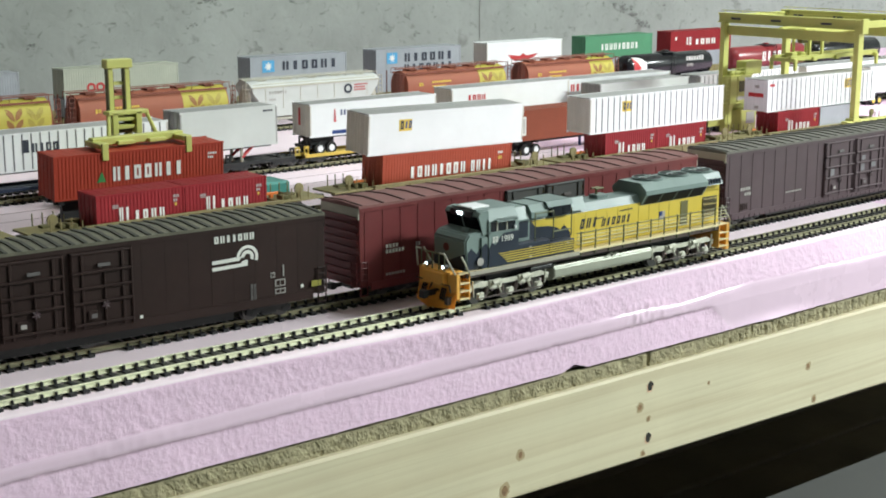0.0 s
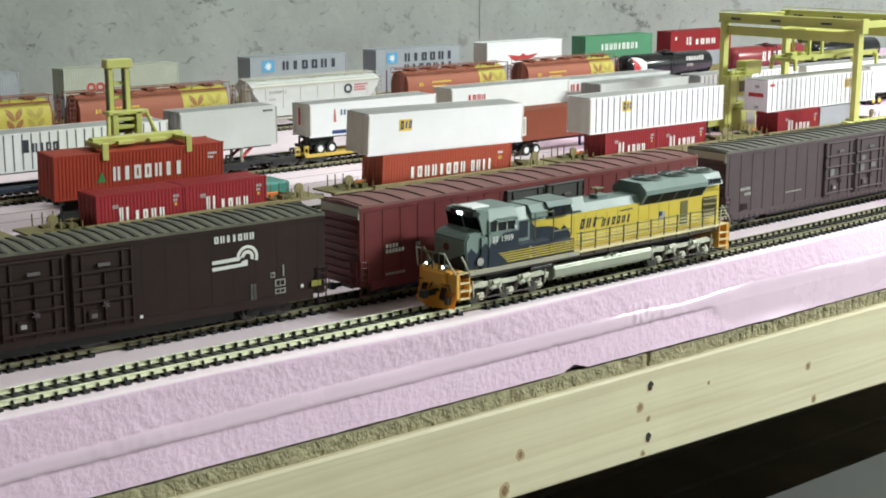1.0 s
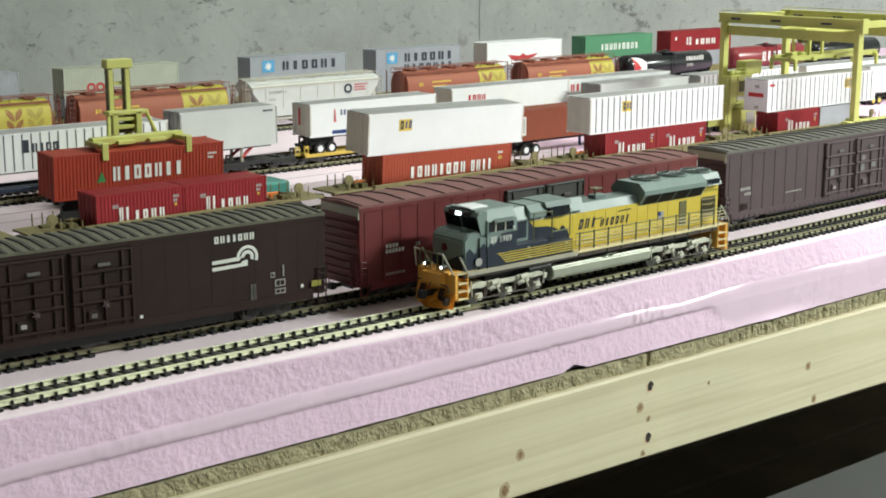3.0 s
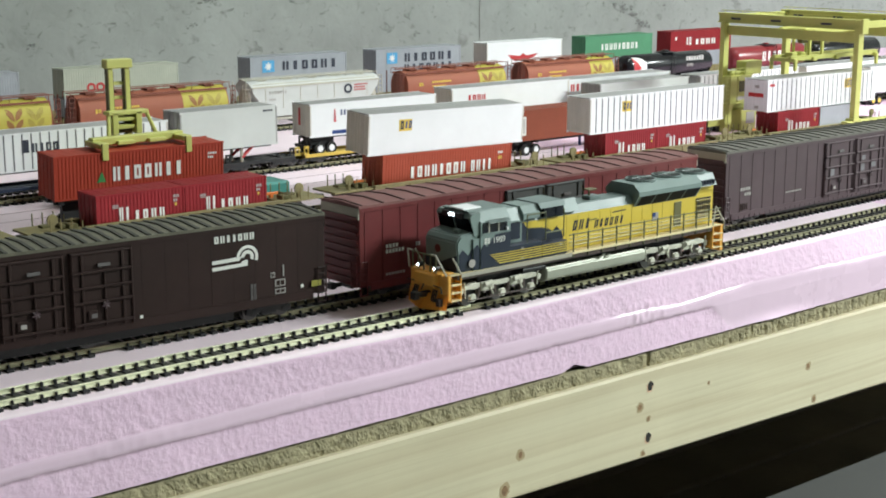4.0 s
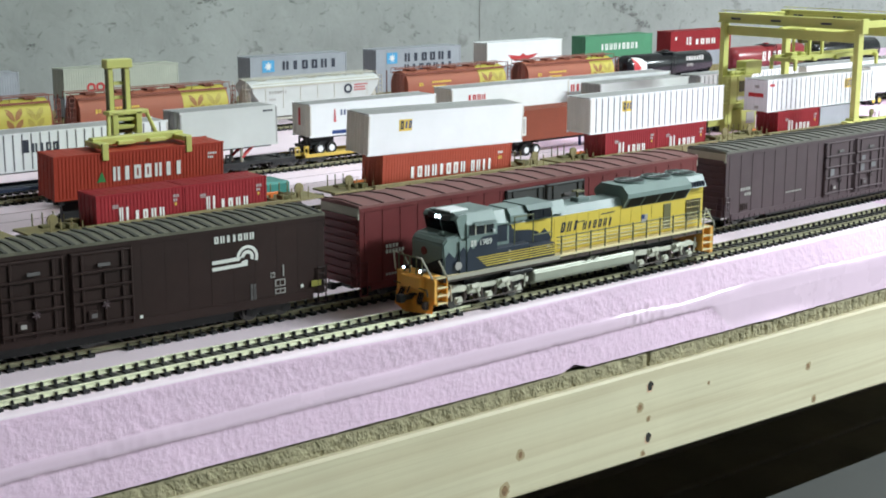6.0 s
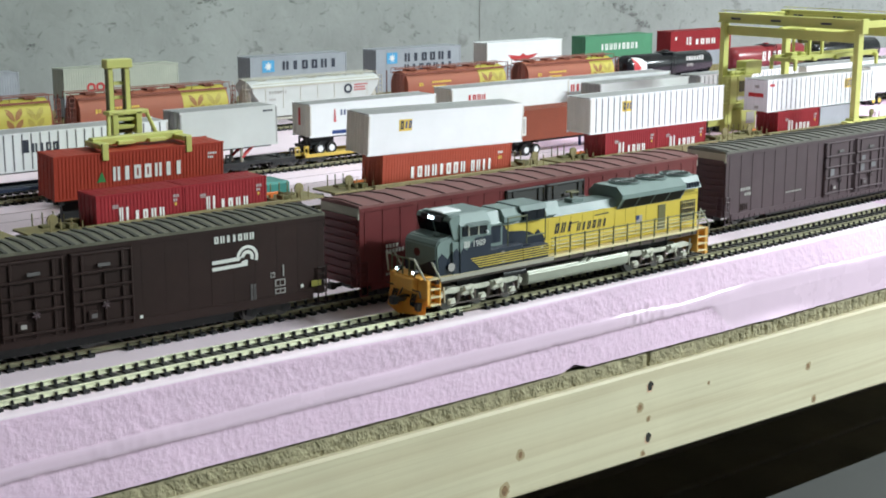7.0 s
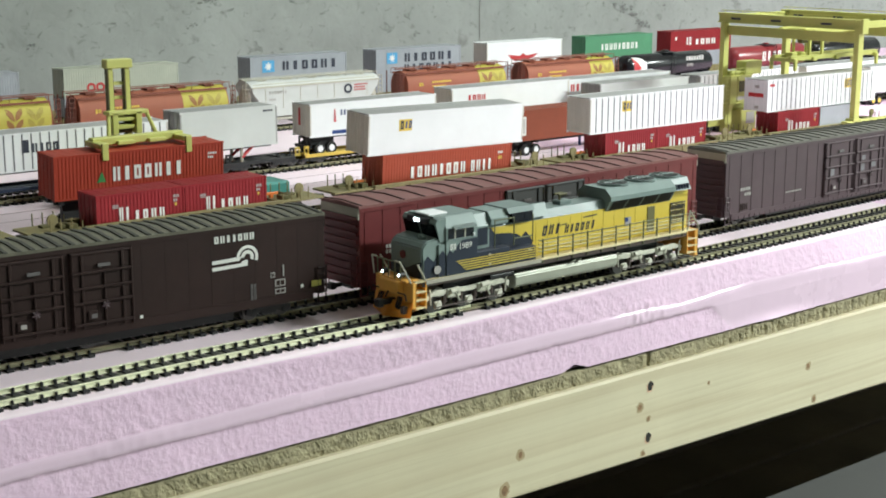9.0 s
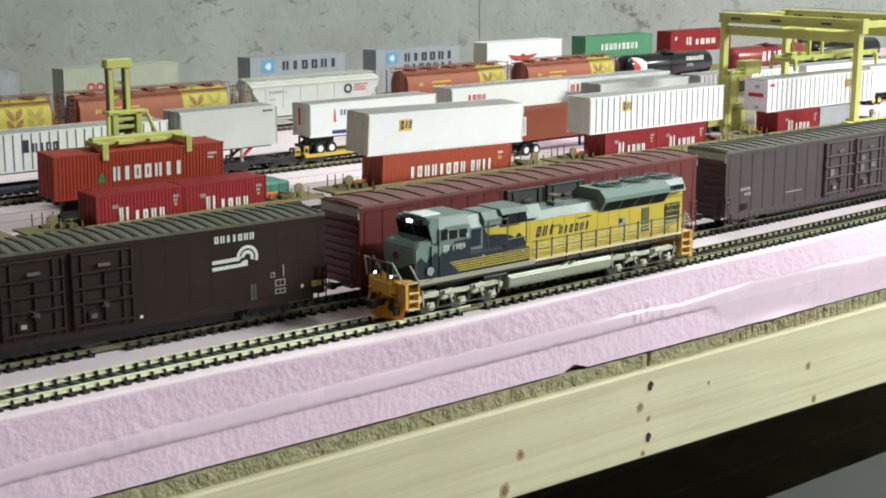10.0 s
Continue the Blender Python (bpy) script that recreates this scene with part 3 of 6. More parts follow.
def track(y, x0, x1, near=False, bend=0.0, gaps=(), label="flexible model railway track with black plastic ties"):
    """bend: how far the track curves away towards the ends of the visible stretch; near: the front track with its own curve; gaps: stretches without ties."""
    th = thing("track", 0, y, 0, label, "track", "yard tracks", "structure")
    prof = [(-1.3, 1.7), (1.3, 1.7), (1.3, 2.0), (0.45, 2.75), (0.40, 3.4), (0.65, 3.6), (0.65, 4.1), (0.5, RAIL_Z), (-0.5, RAIL_Z), (-0.65, 4.1), (-0.65, 3.6), (-0.40, 3.4), (-0.45, 2.75), (-1.3, 2.0)]

    def off(x):
        if near:
            return 9.0 * min(((x - 140) / 373.0) ** 2, 4.0) if x > 140 else 3.2 * min(max(0.0, (60 - x) / 130.0), 1.0) ** 1.5
        k = (x - 180) / 350.0
        return bend * min(k * k, 2.5)
    runs = ((x0, 97.0, STEEL, "bright nickel silver rail"), (97.6, x1, STEEL_DULL, "dull olive-grey rail")) if near else ((x0, x1, STEEL_DULL, "dull weathered rail, shade put into its colour"),)
    for (r0, r1, rail_mat, rail_label), s in itertools.product(runs, (-8.25, 8.25)):
        bm = bmesh.new()
        n = 100 if bend or near else 1
        prev = None
        for i in range(n + 1):
            x = r0 + (r1 - r0) * i / n
            ring = [bm.verts.new((x, p[0] + s + off(x), p[1])) for p in prof]
            if prev:
                for k in range(len(prof)):
                    bm.faces.new((prev[k], prev[(k + 1) % len(prof)], ring[(k + 1) % len(prof)], ring[k]))
            else:
                bm.faces.new(ring)
            prev = ring
        bm.faces.new(prev[::-1])
        bmesh.ops.recalc_face_normals(bm, faces=bm.faces[:])
        part("rail", bm, rail_mat, th, rail_label)
    if near:
        for s in (-8.25, 8.25):
            part("rail_joiner", bevelled(boxes((90.5, 104, s - 1.6 + off(97), s + 1.6 + off(97), 1.3, 2.9)), 0.3), STEEL_DULL, th, "folded metal rail joiner")

    def tie(bm, x, y=0.0):
        box(bm, x - 1.7, x + 1.7, y - 12.6, y + 12.6, 0.05, 1.7)
        for s in (-8.25, 8.25):
            for o in (-1.25, 1.25):
                w, top = (0.6, 4.1) if s > 0 > o else (0.42, 3.3)
                box(bm, x - w, x + w, y + s + o - 0.75, y + s + o + 0.75, 1.7, top)
        return bm
    if near:
        # Grey strip added between the rails, standing in for the shade among the ties.
        bm = bmesh.new()
        prev = None
        for i in range(121):
            x = x0 + (x1 - x0) * i / 120
            ring = [bm.verts.new((x, yy + off(x), zz)) for yy, zz in ((-6.6, 0.05), (-6.6, 1.0), (6.6, 1.0), (6.6, 0.05))]
            if prev:
                for k in range(4):
                    bm.faces.new((prev[k], prev[(k + 1) % 4], ring[(k + 1) % 4], ring[k]))
            prev = ring
        bmesh.ops.recalc_face_normals(bm, faces=bm.faces[:])
        part("tie_gap_strip", bm, TIE_GAP, th, "added grey strip, shade between the ties")
    spots = [x0 + 3.5 + 7.22 * i for i in range(int((x1 - x0) / 7.22))]
    spots = [x for x in spots if not any(g0 < x < g1 for g0, g1 in gaps)]
    rest = bmesh.new()
    one = None
    for x in spots:
        if near and -230 < x < 560:
            if one is None:
                one = part("tie", tie(bmesh.new(), 0), TIE, th, at=(x, off(x), 0))
            else:
                again(one, th, (x + random.uniform(-0.15, 0.15), off(x) + random.uniform(-0.3, 0.3), 0, 0, 0, random.uniform(-1, 1)))
        else:
            tie(rest, x, off(x))
    tagged(part("ties", rest, TIE, th), kind="stuff")
    return th


TRACK_Y = {"main": 0.0, "boxcars": 53.0, "wells": 299.0, "trailers": 491.0, "trailers_far": 536.0, "hoppers": 732.0, "stacks": 850.0}
for key, ty in TRACK_Y.items():
    track(ty, -690, 2380, near=(key == "main"), bend=6.0 if key == "boxcars" else 0.0, gaps={"boxcars": ((-113, -99),), "main": ((90, 105),)}.get(key, ()))


# ---- wheels and trucks ----
def wheelset(parent, x, y, z, r, name="wheelset"):
    bm = bmesh.new()
    for s in (-8.3, 8.3):
        rod(bm, (0, s - 1.2, 0), (0, s + 1.2, 0), r, 18)
        rod(bm, (0, s - math.copysign(1.6, s), 0), (0, s - math.copysign(1.1, s), 0), r + 0.7, 18)
    rod(bm, (0, -9, 0), (0, 9, 0), 1.2, 8)
    return part(name, bm, WHEEL, parent, "dark metal wheelset", at=(x, y, z))


def freight_truck(parent, x, y, mat=BLACK):
    """Two-axle truck; z of its parts is above the rails."""
    t = part("truck", boxes((x - 3, x + 3, y - 13, y + 13, 6.5, 10)), mat, parent, "black railcar truck")
    for s in (-12.2, 12.2):
        o = [(x - 14, 4.2), (x - 10, 3.0), (x - 5, 5.0), (x - 4, 3.2), (x + 4, 3.2), (x + 5, 5.0), (x + 10, 3.0), (x + 14, 4.2), (x + 14, 7.2), (x + 6, 9.2), (x - 6, 9.2), (x - 14, 7.2)]
        part("side_frame", prism(o, y + s - 1.1, y + s + 1.1, "y"), mat, t)
        row("bearing_cap", rods([((0, -1.2, 0), (0, 1.2, 0))], 1.7, 10), mat, t, [(x + k, y + s * 1.02, 5.2) for k in (-10, 10)])
    for a in (-10, 10):
        wheelset(t, x + a, y, 5.2, 4.8)
    return t


def coupler(parent, x, y, side, mat=BLACK):
    s = side
    bm = boxes((min(x, x + 6 * s), max(x, x + 6 * s), y - 1.2, y + 1.2, 7.4, 9.8), (min(x + 5 * s, x + 9 * s), max(x + 5 * s, x + 9 * s), y - 2.2, y + 2.2, 6.8, 10.6))
    return part("coupler", bevelled(bm, 0.4), mat, parent)


def ladder(parent, x, y, z0, z1, mat, w=5, rungs=5, along="x", name="ladder"):
    bm = bmesh.new()
    for i in range(rungs):
        z = z0 + (z1 - z0) * i / (rungs - 1)
        a, b = ((x, y, z), (x + w, y, z)) if along == "x" else ((x, y, z), (x, y + w, z))
        rod(bm, a, b, 0.38, 5)
    for k in (0, w):
        a = (x + k, y, z0 - 0.6) if along == "x" else (x, y + k, z0 - 0.6)
        rod(bm, a, (a[0], a[1], z1 + 0.6), 0.38, 5)
    return part(name, bm, mat, parent)


# ---- high-cube boxcars ----
def boxcar(x, y, L, mat, roof_mat, end_band, door_mat, label, doors, yaw=0.0, z_top=63.6, pitch=13.5, zb=9.5, rib=0.28, rib_mat=None, rib_w=0.7):
    """x: its left end; y: centre line. doors: (start, width) of each door on the side."""
    W = 36.0
    H = z_top - RAIL_Z
    th = thing("boxcar", x, y, RAIL_Z, label, "boxcar", "boxcar train", rz=yaw)
    hw = W / 2
    part("body", bevelled(boxes((0, L, -hw, hw, zb, H - 3.2)), 0.35), mat, th)
    # side posts and panel seams
    for s in (-1, 1):
        y0 = s * hw
        part("side_sill", boxes((8, L - 8, min(y0, y0 + 0.5 * s), max(y0, y0 + 0.5 * s), zb - 2.6, zb + 2.2)), mat, th)
        part("top_chord", boxes((0, L, min(y0, y0 + 0.5 * s), max(y0, y0 + 0.5 * s), H - 5.4, H - 3.0)), mat, th)
        n = 22
        spots = [4 + (L - 8) * i / n for i in range(n + 1)]
        spots = [(px, 0, 0) for px in spots if not any(d0 - 2 < px < d0 + dw + 2 for d0, dw in doors)]
        row("side_rib", boxes((-0.35, 0.35, min(y0, y0 + rib * s), max(y0, y0 + rib * s), zb + 2.2, H - 5.4)), mat, th, spots)
        if s < 0:
            row("sill_tab", boxes((0, 1.6, y0 - 0.5 - rib, y0, zb - 2.4, zb - 0.4)), mat, th, [(10 + i * 6.2, 0, 0) for i in range(int(L / 6.2) - 2)])
    for d0, dw in doors:
        for s in (-1, 1):
            y0 = s * hw
            d = part("door", bevelled(boxes((d0, d0 + dw, min(y0 - 0.2 * s, y0 + 1.1 * s), max(y0 - 0.2 * s, y0 + 1.1 * s), zb + 1.2, H - 5.8)), 0.25), door_mat, th)
            ya, yb = min(y0 + 1.0 * s, y0 + 1.9 * s), max(y0 + 1.0 * s, y0 + 1.9 * s)
            z0, zh = zb + 1.2, H - zb - 7
            for fz in (0.07, 0.35, 0.54, 0.74):
                part("door_rib", bevelled(boxes((d0 + 0.6, d0 + dw - 0.6, min(ya, ya + 0.7 * s), max(yb, yb + 0.7 * s), z0 + zh * fz - 0.7, z0 + zh * fz + 0.7)), 0.3), door_mat, d)
            part("door_rib", bevelled(boxes((d0 + 0.6, d0 + dw - 0.6, ya, yb, z0 + zh - 1.4, z0 + zh - 0.2)), 0.25), door_mat, d)
            for fx in (0.185, 0.83):
                part("door_post", bevelled(boxes((d0 + dw * fx - 0.8, d0 + dw * fx + 0.8, ya, yb, z0 + 0.2, z0 + zh)), 0.3), door_mat, d)
            part("lock_rod", rods([((d0 + dw * 0.53, (ya + yb) / 2 + 0.3 * s, z0 + 1), (d0 + dw * 0.53, (ya + yb) / 2 + 0.3 * s, z0 + zh * 0.74))], 0.5), door_mat, d)
            part("edge_rod", rods([((d0 + dw * fx, (ya + yb) / 2, z0), (d0 + dw * fx, (ya + yb) / 2, z0 + zh)) for fx in (0.03, 0.97)], 0.5), door_mat, d)
            if s < 0:
                cx, cz = d0 + dw * 0.53, z0 + zh * 0.30
                part("latch", rods([((cx - 2.2 * math.cos(k), yb - 1.6, cz - 2.2 * math.sin(k)), (cx + 2.2 * math.cos(k), yb - 1.6, cz + 2.2 * math.sin(k))) for k in (0.3, 1.35, 2.4)], 0.5), door_mat if door_mat is not BOXCAR_BROWN else BOXCAR_BROWN2, d, "worn latch handle")
                part("placard", bevelled(boxes((d0 + dw * 0.24, d0 + dw * 0.24 + 5.0, yb - 1.6, yb - 0.9, zb + 6.2, zb + 11.2)), 0.3), door_mat, d, "placard holder")
                part("notice", boxes((d0 + dw * 0.29, d0 + dw * 0.29 + 3.0, yb - 1.75, yb - 1.5, zb + 7.2, zb + 9.4)), MARK_GREY if d0 < 120 else PLACARD, d, "faded white notice")
                part("notice", boxes((d0 + dw * 0.43, d0 + dw * 0.43 + 6.6, yb - 1.5, yb - 0.9, z0 + zh * 0.80, z0 + zh * 0.80 + 1.7)), PLACARD, d, "faded white notice")
                if mat is BOXCAR_BROWN2:
                    for fx, fz, w, h in ((0.20, 0.38, 5.5, 5.5), (0.58, 0.42, 6.0, 6.0), (0.24, 0.58, 4.6, 3.6))[:1 if d0 < 140 else 3]:
                        part("patch", boxes((d0 + dw * fx, d0 + dw * fx + w, y0 - 1.3, y0 - 1.0, z0 + zh * fz, z0 + zh * fz + h)), PATCH_GREY, d, "faded grey patch")
    # roof: shallow gable with raised cross ribs, their shadow lines put into rib_mat
    part("roof", prism([(-hw - 0.3, H - 3.2), (hw + 0.3, H - 3.2), (hw + 0.3, H - 1.5), (0, H - 0.4), (-hw - 0.3, H - 1.5)], -0.4, L + 0.4), roof_mat, th)
    n = int(L / pitch)
    one = None
    for i in range(n + 1):
        px = 2 + (L - 4) * i / n
        if one is None:
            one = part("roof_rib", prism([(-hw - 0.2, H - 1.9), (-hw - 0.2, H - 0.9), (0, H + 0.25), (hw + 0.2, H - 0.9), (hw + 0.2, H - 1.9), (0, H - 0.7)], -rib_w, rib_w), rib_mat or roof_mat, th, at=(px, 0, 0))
        else:
            again(one, th, (px, 0, 0))
    # corrugated ends
    for ex, s in ((0, -1), (L, 1)):
        bm = bmesh.new()
        for k in range(9):
            zc = zb + 3 + k * (H - zb - 13) / 8
            box(bm, min(ex, ex + 1.1 * s), max(ex, ex + 1.1 * s), -hw + 1.5, hw - 1.5, zc, zc + 1.9)
        part("end_corrugation", bm, mat, th)
        part("end_band", boxes((min(ex, ex + 0.7 * s), max(ex, ex + 0.7 * s), -hw, hw, H - 9.5, H - 3.0)), end_band, th, "pale grey upper end panel")
        a = ex if s < 0 else ex - 5
        for sy in (-hw - 0.9, hw + 0.9):
            ladder(th, a, sy, zb + 0.5, zb + 15, mat, 5, 5)
            part("step", rods([((a, sy, zb), (a, sy, zb - 5)), ((a, sy, zb - 5), (a + 5, sy, zb - 5)), ((a + 5, sy, zb - 5), (a + 5, sy, zb))], 0.4), mat, th)
        ladder(th, ex + 1.6 * s, -hw + 1, zb + 0.5, zb + 15, mat, 5, 5, "y")
        coupler(th, ex, 0, s)
    part("centre_sill", boxes((4, L - 4, -5, 5, zb - 3.5, zb)), BLACK, th)
    # underframe made deep and black, standing in for the shade under the car
    part("underframe", boxes((56, L - 56, -13, 13, 3.5, zb)), BLACK, th)
    for tx in (34, L - 34):
        freight_truck(th, tx, 0)
    return th


conrail = boxcar(-279.0, 66.3, 302, BOXCAR_BROWN, ROOF_OLIVE, BOXCAR_BROWN, BOXCAR_BROWN, "dark brown weathered high-cube boxcar with white emblem and ribbed doors", ((77.5, 34), (114.5, 34), (151.5, 34)), yaw=-3.3, pitch=6.9, zb=12.0, rib=0.07, rib_mat=ROOF_RIB_SHADOW, rib_w=1.1)
red_car = boxcar(47.0, 51, 304, BOXCAR_RED, ROOF_RED, LIGHT_GREY, DOOR_GREY, "dark red high-cube boxcar with grey doors and red roof", ((115.5, 34.5), (151, 36)), yaw=1.6, pitch=16, rib_mat=ROOF_RED_SHADOW, rib_w=0.6)
brown_car = boxcar(376.0, 53.5, 303, BOXCAR_BROWN2, ROOF_GREY, LIGHT_GREY, BOXCAR_BROWN2, "faded purple-brown high-cube boxcar with ribbed roof", ((119, 39), (159.5, 40)), yaw=0.9, pitch=11, rib_mat=ROOF_RIB_SHADOW, rib_w=0.8)


def ring_arc(cx, cz, r0, r1, a0, a1, y, n=16):
    pts = [(cx + r1 * math.cos(radians(a0 + (a1 - a0) * i / n)), cz + r1 * math.sin(radians(a0 + (a1 - a0) * i / n))) for i in range(n + 1)]
    pts += [(cx + r0 * math.cos(radians(a0 + (a1 - a0) * i / n)), cz + r0 * math.sin(radians(a0 + (a1 - a0) * i / n))) for i in range(n, -1, -1)]
    return plate(pts, y)


SIDE = -18.25
part("lettering", bars(232.6, 48.4, 25, 3.8, 7, SIDE), MARK_WHITE, conrail, "white lettering bars")
part("emblem", ring_arc(252.8, 38.8, 4.9, 6.6, -25, 180, SIDE), MARK_WHITE, conrail, "white wheel emblem")
part("emblem", ring_arc(252.8, 38.8, 1.9, 3.9, -30, 180, SIDE), MARK_WHITE, conrail)
part("emblem", plate([(231.4, 37.0), (247.8, 37.4), (249.4, 39.6), (231.4, 39.0)], SIDE), MARK_WHITE, conrail)
part("emblem", plate([(231.4, 33.4), (252.8, 34.0), (252.8, 37.4), (249.2, 36.8), (249.2, 35.8), (231.4, 35.4)], SIDE), MARK_WHITE, conrail)
for fx, fz, fw, fh in ((269.5, 19.6, 6.6, 4.0), (269.5, 15.4, 6.6, 3.0), (266.8, 25.0, 2.8, 3.0)):
    part("stencil", plate([(fx, fz), (fx + fw, fz), (fx + fw, fz + fh), (fx, fz + fh)], SIDE), MARK_GREY, conrail, "grey stencilled panel")
    part("stencil", bars(fx + 0.5, fz + 0.6, fw - 1, fh - 1.2, 2, SIDE - 0.13, fill=0.8), BOXCAR_BROWN, conrail)
part("stencil", bars(274, 25, 2, 6.5, 1, SIDE), MARK_GREY, conrail)
part("stencil", bars(254, 14.2, 4, 9.0, 2, SIDE), PLACARD, conrail)
part("stencil", bars(286, 16.8, 1.8, 1.8, 1, SIDE, fill=1), MARK_WHITE, conrail)
part("stencil", bars(188.7, 14, 1.7, 2.0, 1, SIDE, fill=1), MARK_WHITE, conrail)
part("yellow_plate", plate([(292.5, 16.5), (299, 16.5), (299, 20), (292.5, 20)], SIDE - 0.8), PLATE_YELLOW, conrail, "yellow safety plate")
part("lettering", bars(19, 30.5, 10, 2.2, 4, SIDE), MARK_WHITE, red_car, "small white lettering bars")
part("lettering", bars(19, 27.4, 14.5, 2.2, 6, SIDE), MARK_WHITE, red_car)
part("stencil", bars(19, 14, 15, 1.6, 7, SIDE), MARK_GREY, red_car)
part("stencil", bars(42, 29, 4, 2.4, 2, SIDE), MARK_GREY, red_car)
part("lettering", bars(17, 27.5, 12, 2.2, 4, SIDE), MARK_GREY, brown_car, "small grey lettering bars")
part("lettering", bars(22, 23.5, 8, 2.2, 3, SIDE), MARK_GREY, brown_car)
part("stencil", bars(17, 13, 10, 5, 4, SIDE), BOXCAR_BROWN, brown_car)
part("stencil", bars(72, 20.0, 20, 1.0, 8, SIDE), MARK_GREY, brown_car)


# ---- containers ----
def corrugated(x0, x1, z0, z1, y, out, pitch, depth, flat=0.55):
    """A panel with trapezoid upright ribs."""
    bm = bmesh.new()
    n = max(1, round((x1 - x0) / pitch))
    p = (x1 - x0) / n
    xs = []
    for i in range(n):
        a = x0 + i * p
        xs += [(a, 0), (a + p * flat / 2 + p * 0.15, 0), (a + p * flat / 2 + p * 0.25, depth), (a + p * (1 - 0.1), depth)]
    xs.append((x1, 0))
    prev = None
    for xx, d in xs:
        c = (bm.verts.new((xx, y - out * d, z0)), bm.verts.new((xx, y - out * d, z1)))
        if prev:
            bm.faces.new((prev[0], c[0], c[1], prev[1]))
        prev = c
    return bm


def container(name, x, y, z, L, W, H, mat, label, style="corrugated", roof=None, end=None, cat="container", group="shipping containers", rx=0, ry=0, rz=0):
    """x, y, z: its front left lower corner. style: corrugated, posts or smooth."""
    th = thing(name, x, y, z, label, cat, group, rx=rx, ry=ry, rz=rz)
    roof, end = roof or mat, end or mat
    part("core", boxes((0.8, L - 0.8, 1.2, W - 1.2, 0.6, H - 0.9)), mat, th)
    for sy, out in ((0.25, -1), (W - 0.25, 1)):
        if style in ("corrugated", "fine"):
            part("side_panel", corrugated(1.2, L - 1.2, 1.3, H - 1.2, sy, out, 2.8, 0.3 if style == "corrugated" else 0.1), mat, th)
        else:
            part("side_panel", boxes((1.2, L - 1.2, sy - 0.1, sy + 0.1, 1.3, H - 1.2)), mat, th)
            n = int((L - 6) / 7.6)
            if style == "posts":
                row("side_post", boxes((-0.45, 0.45, sy - 0.1 + min(0, 0.28 * out), sy + 0.1 + max(0, 0.28 * out), 1.3, H - 1.2)), SEAM, th, [(L * i / (n + 1), 0, 0) for i in range(1, n + 1)])
        part("bottom_rail", boxes((0.4, L - 0.4, min(sy, sy + 0.2 * out), max(sy, sy + 0.2 * out), 0, 1.4)), mat, th)
        part("top_rail", boxes((0.4, L - 0.4, min(sy, sy + 0.2 * out), max(sy, sy + 0.2 * out), H - 1.3, H)), mat, th)
    part("roof_panel", bevelled(boxes((0.5, L - 0.5, 0.5, W - 0.5, H - 1.0, H - 0.25)), 0.2), roof, th)
    if style != "posts":
        n = int(L / 7)
        row("roof_swage", boxes((0, 2.0, 2.2, W - 2.2, H - 0.3, H - 0.1)), roof, th, [(2.5 + (L - 5) * i / n, 0, 0) for i in range(n)])
    # left end with two doors, right end panel
    for k in range(2):
        y0 = 1.2 + k * (W - 2.4) / 2
        d = part("door", bevelled(boxes((0.15, 0.9, y0 + 0.15, y0 + (W - 2.4) / 2 - 0.15, 1.2, H - 1.3)), 0.15), end, th)
        for f in (0.28, 0.74):
            part("lock_rod", rods([((-0.1, y0 + f * (W - 2.4) / 2, 0.8), (-0.1, y0 + f * (W - 2.4) / 2, H - 0.8))], 0.3, 5), end, d)
        row("hinge", boxes((-0.05, 0.3, (1.3 if k == 0 else W - 2.3), (2.3 if k == 0 else W - 1.3), 0, 0.8)), end, d, [(0, 0, hz) for hz in (4, H * 0.5, H - 5)])
    part("end_panel", corrugated(1.2, W - 1.2, 1.3, H - 1.2, 0, -1, 2.8, 0.3), mat, th, at=(L - 0.25, 0, 0, 0, 0, 90))
    post = None
    for px in (0.75, L - 0.75):
        for py in (0.75, W - 0.75):
            if post is None:
                post = part("corner_post", bevelled(boxes((-0.75, 0.75, -0.75, 0.75, 0.9, H - 0.9)), 0.15), end if px < 1 else mat, th, at=(px, py, 0))
                cast = part("corner_casting", bevelled(boxes((-1.0, 1.0, -1.0, 1.0, -0.9, 0.9)), 0.2), mat, th, at=(px, py, H - 0.75))
                again(cast, th, (px, py, 0.9))
            else:
                again(post, th, (px, py, 0))
                again(cast, th, (px, py, H - 0.75))
                again(cast, th, (px, py, 0.9))
    return th


def kline_marks(th, x, H):
    part("lettering", bars(x + 16.5, 9, 9.5, 10.5, 2, 0, fill=0.62), MARK_WHITE, th, "white lettering bars")
    part("lettering", bars(x + 28, 9, 26, 7.2, 4, 0, fill=0.58), MARK_WHITE, th)
    part("stencil", bars(x + 12, 19, 5, 3, 3, 0), MARK_GREY, th)
    part("stencil", bars(x + 60, 22, 5, 2, 3, 0), MARK_GREY, th)
    part("stencil", bars(x + 60, 19, 3.5, 2, 2, 0), MARK_GREY, th)
    part("stencil", bars(x + 61, 16, 2, 2.2, 1, 0), MARK_YELLOW, th)


def emp_marks(th, x, z):
    part("emblem", plate([(x, z), (x + 13, z), (x + 13, z + 9.5), (x, z + 9.5)], 0), MARK_YELLOW, th, "yellow emblem panel")
    part("emblem", bars(x + 0.8, z + 1.4, 4.5, 7, 1, -0.12), MARK_DARK, th)
    part("emblem", bars(x + 5, z + 2.0, 8, 6, 2, -0.12, slant=0.6), BLUE, th)


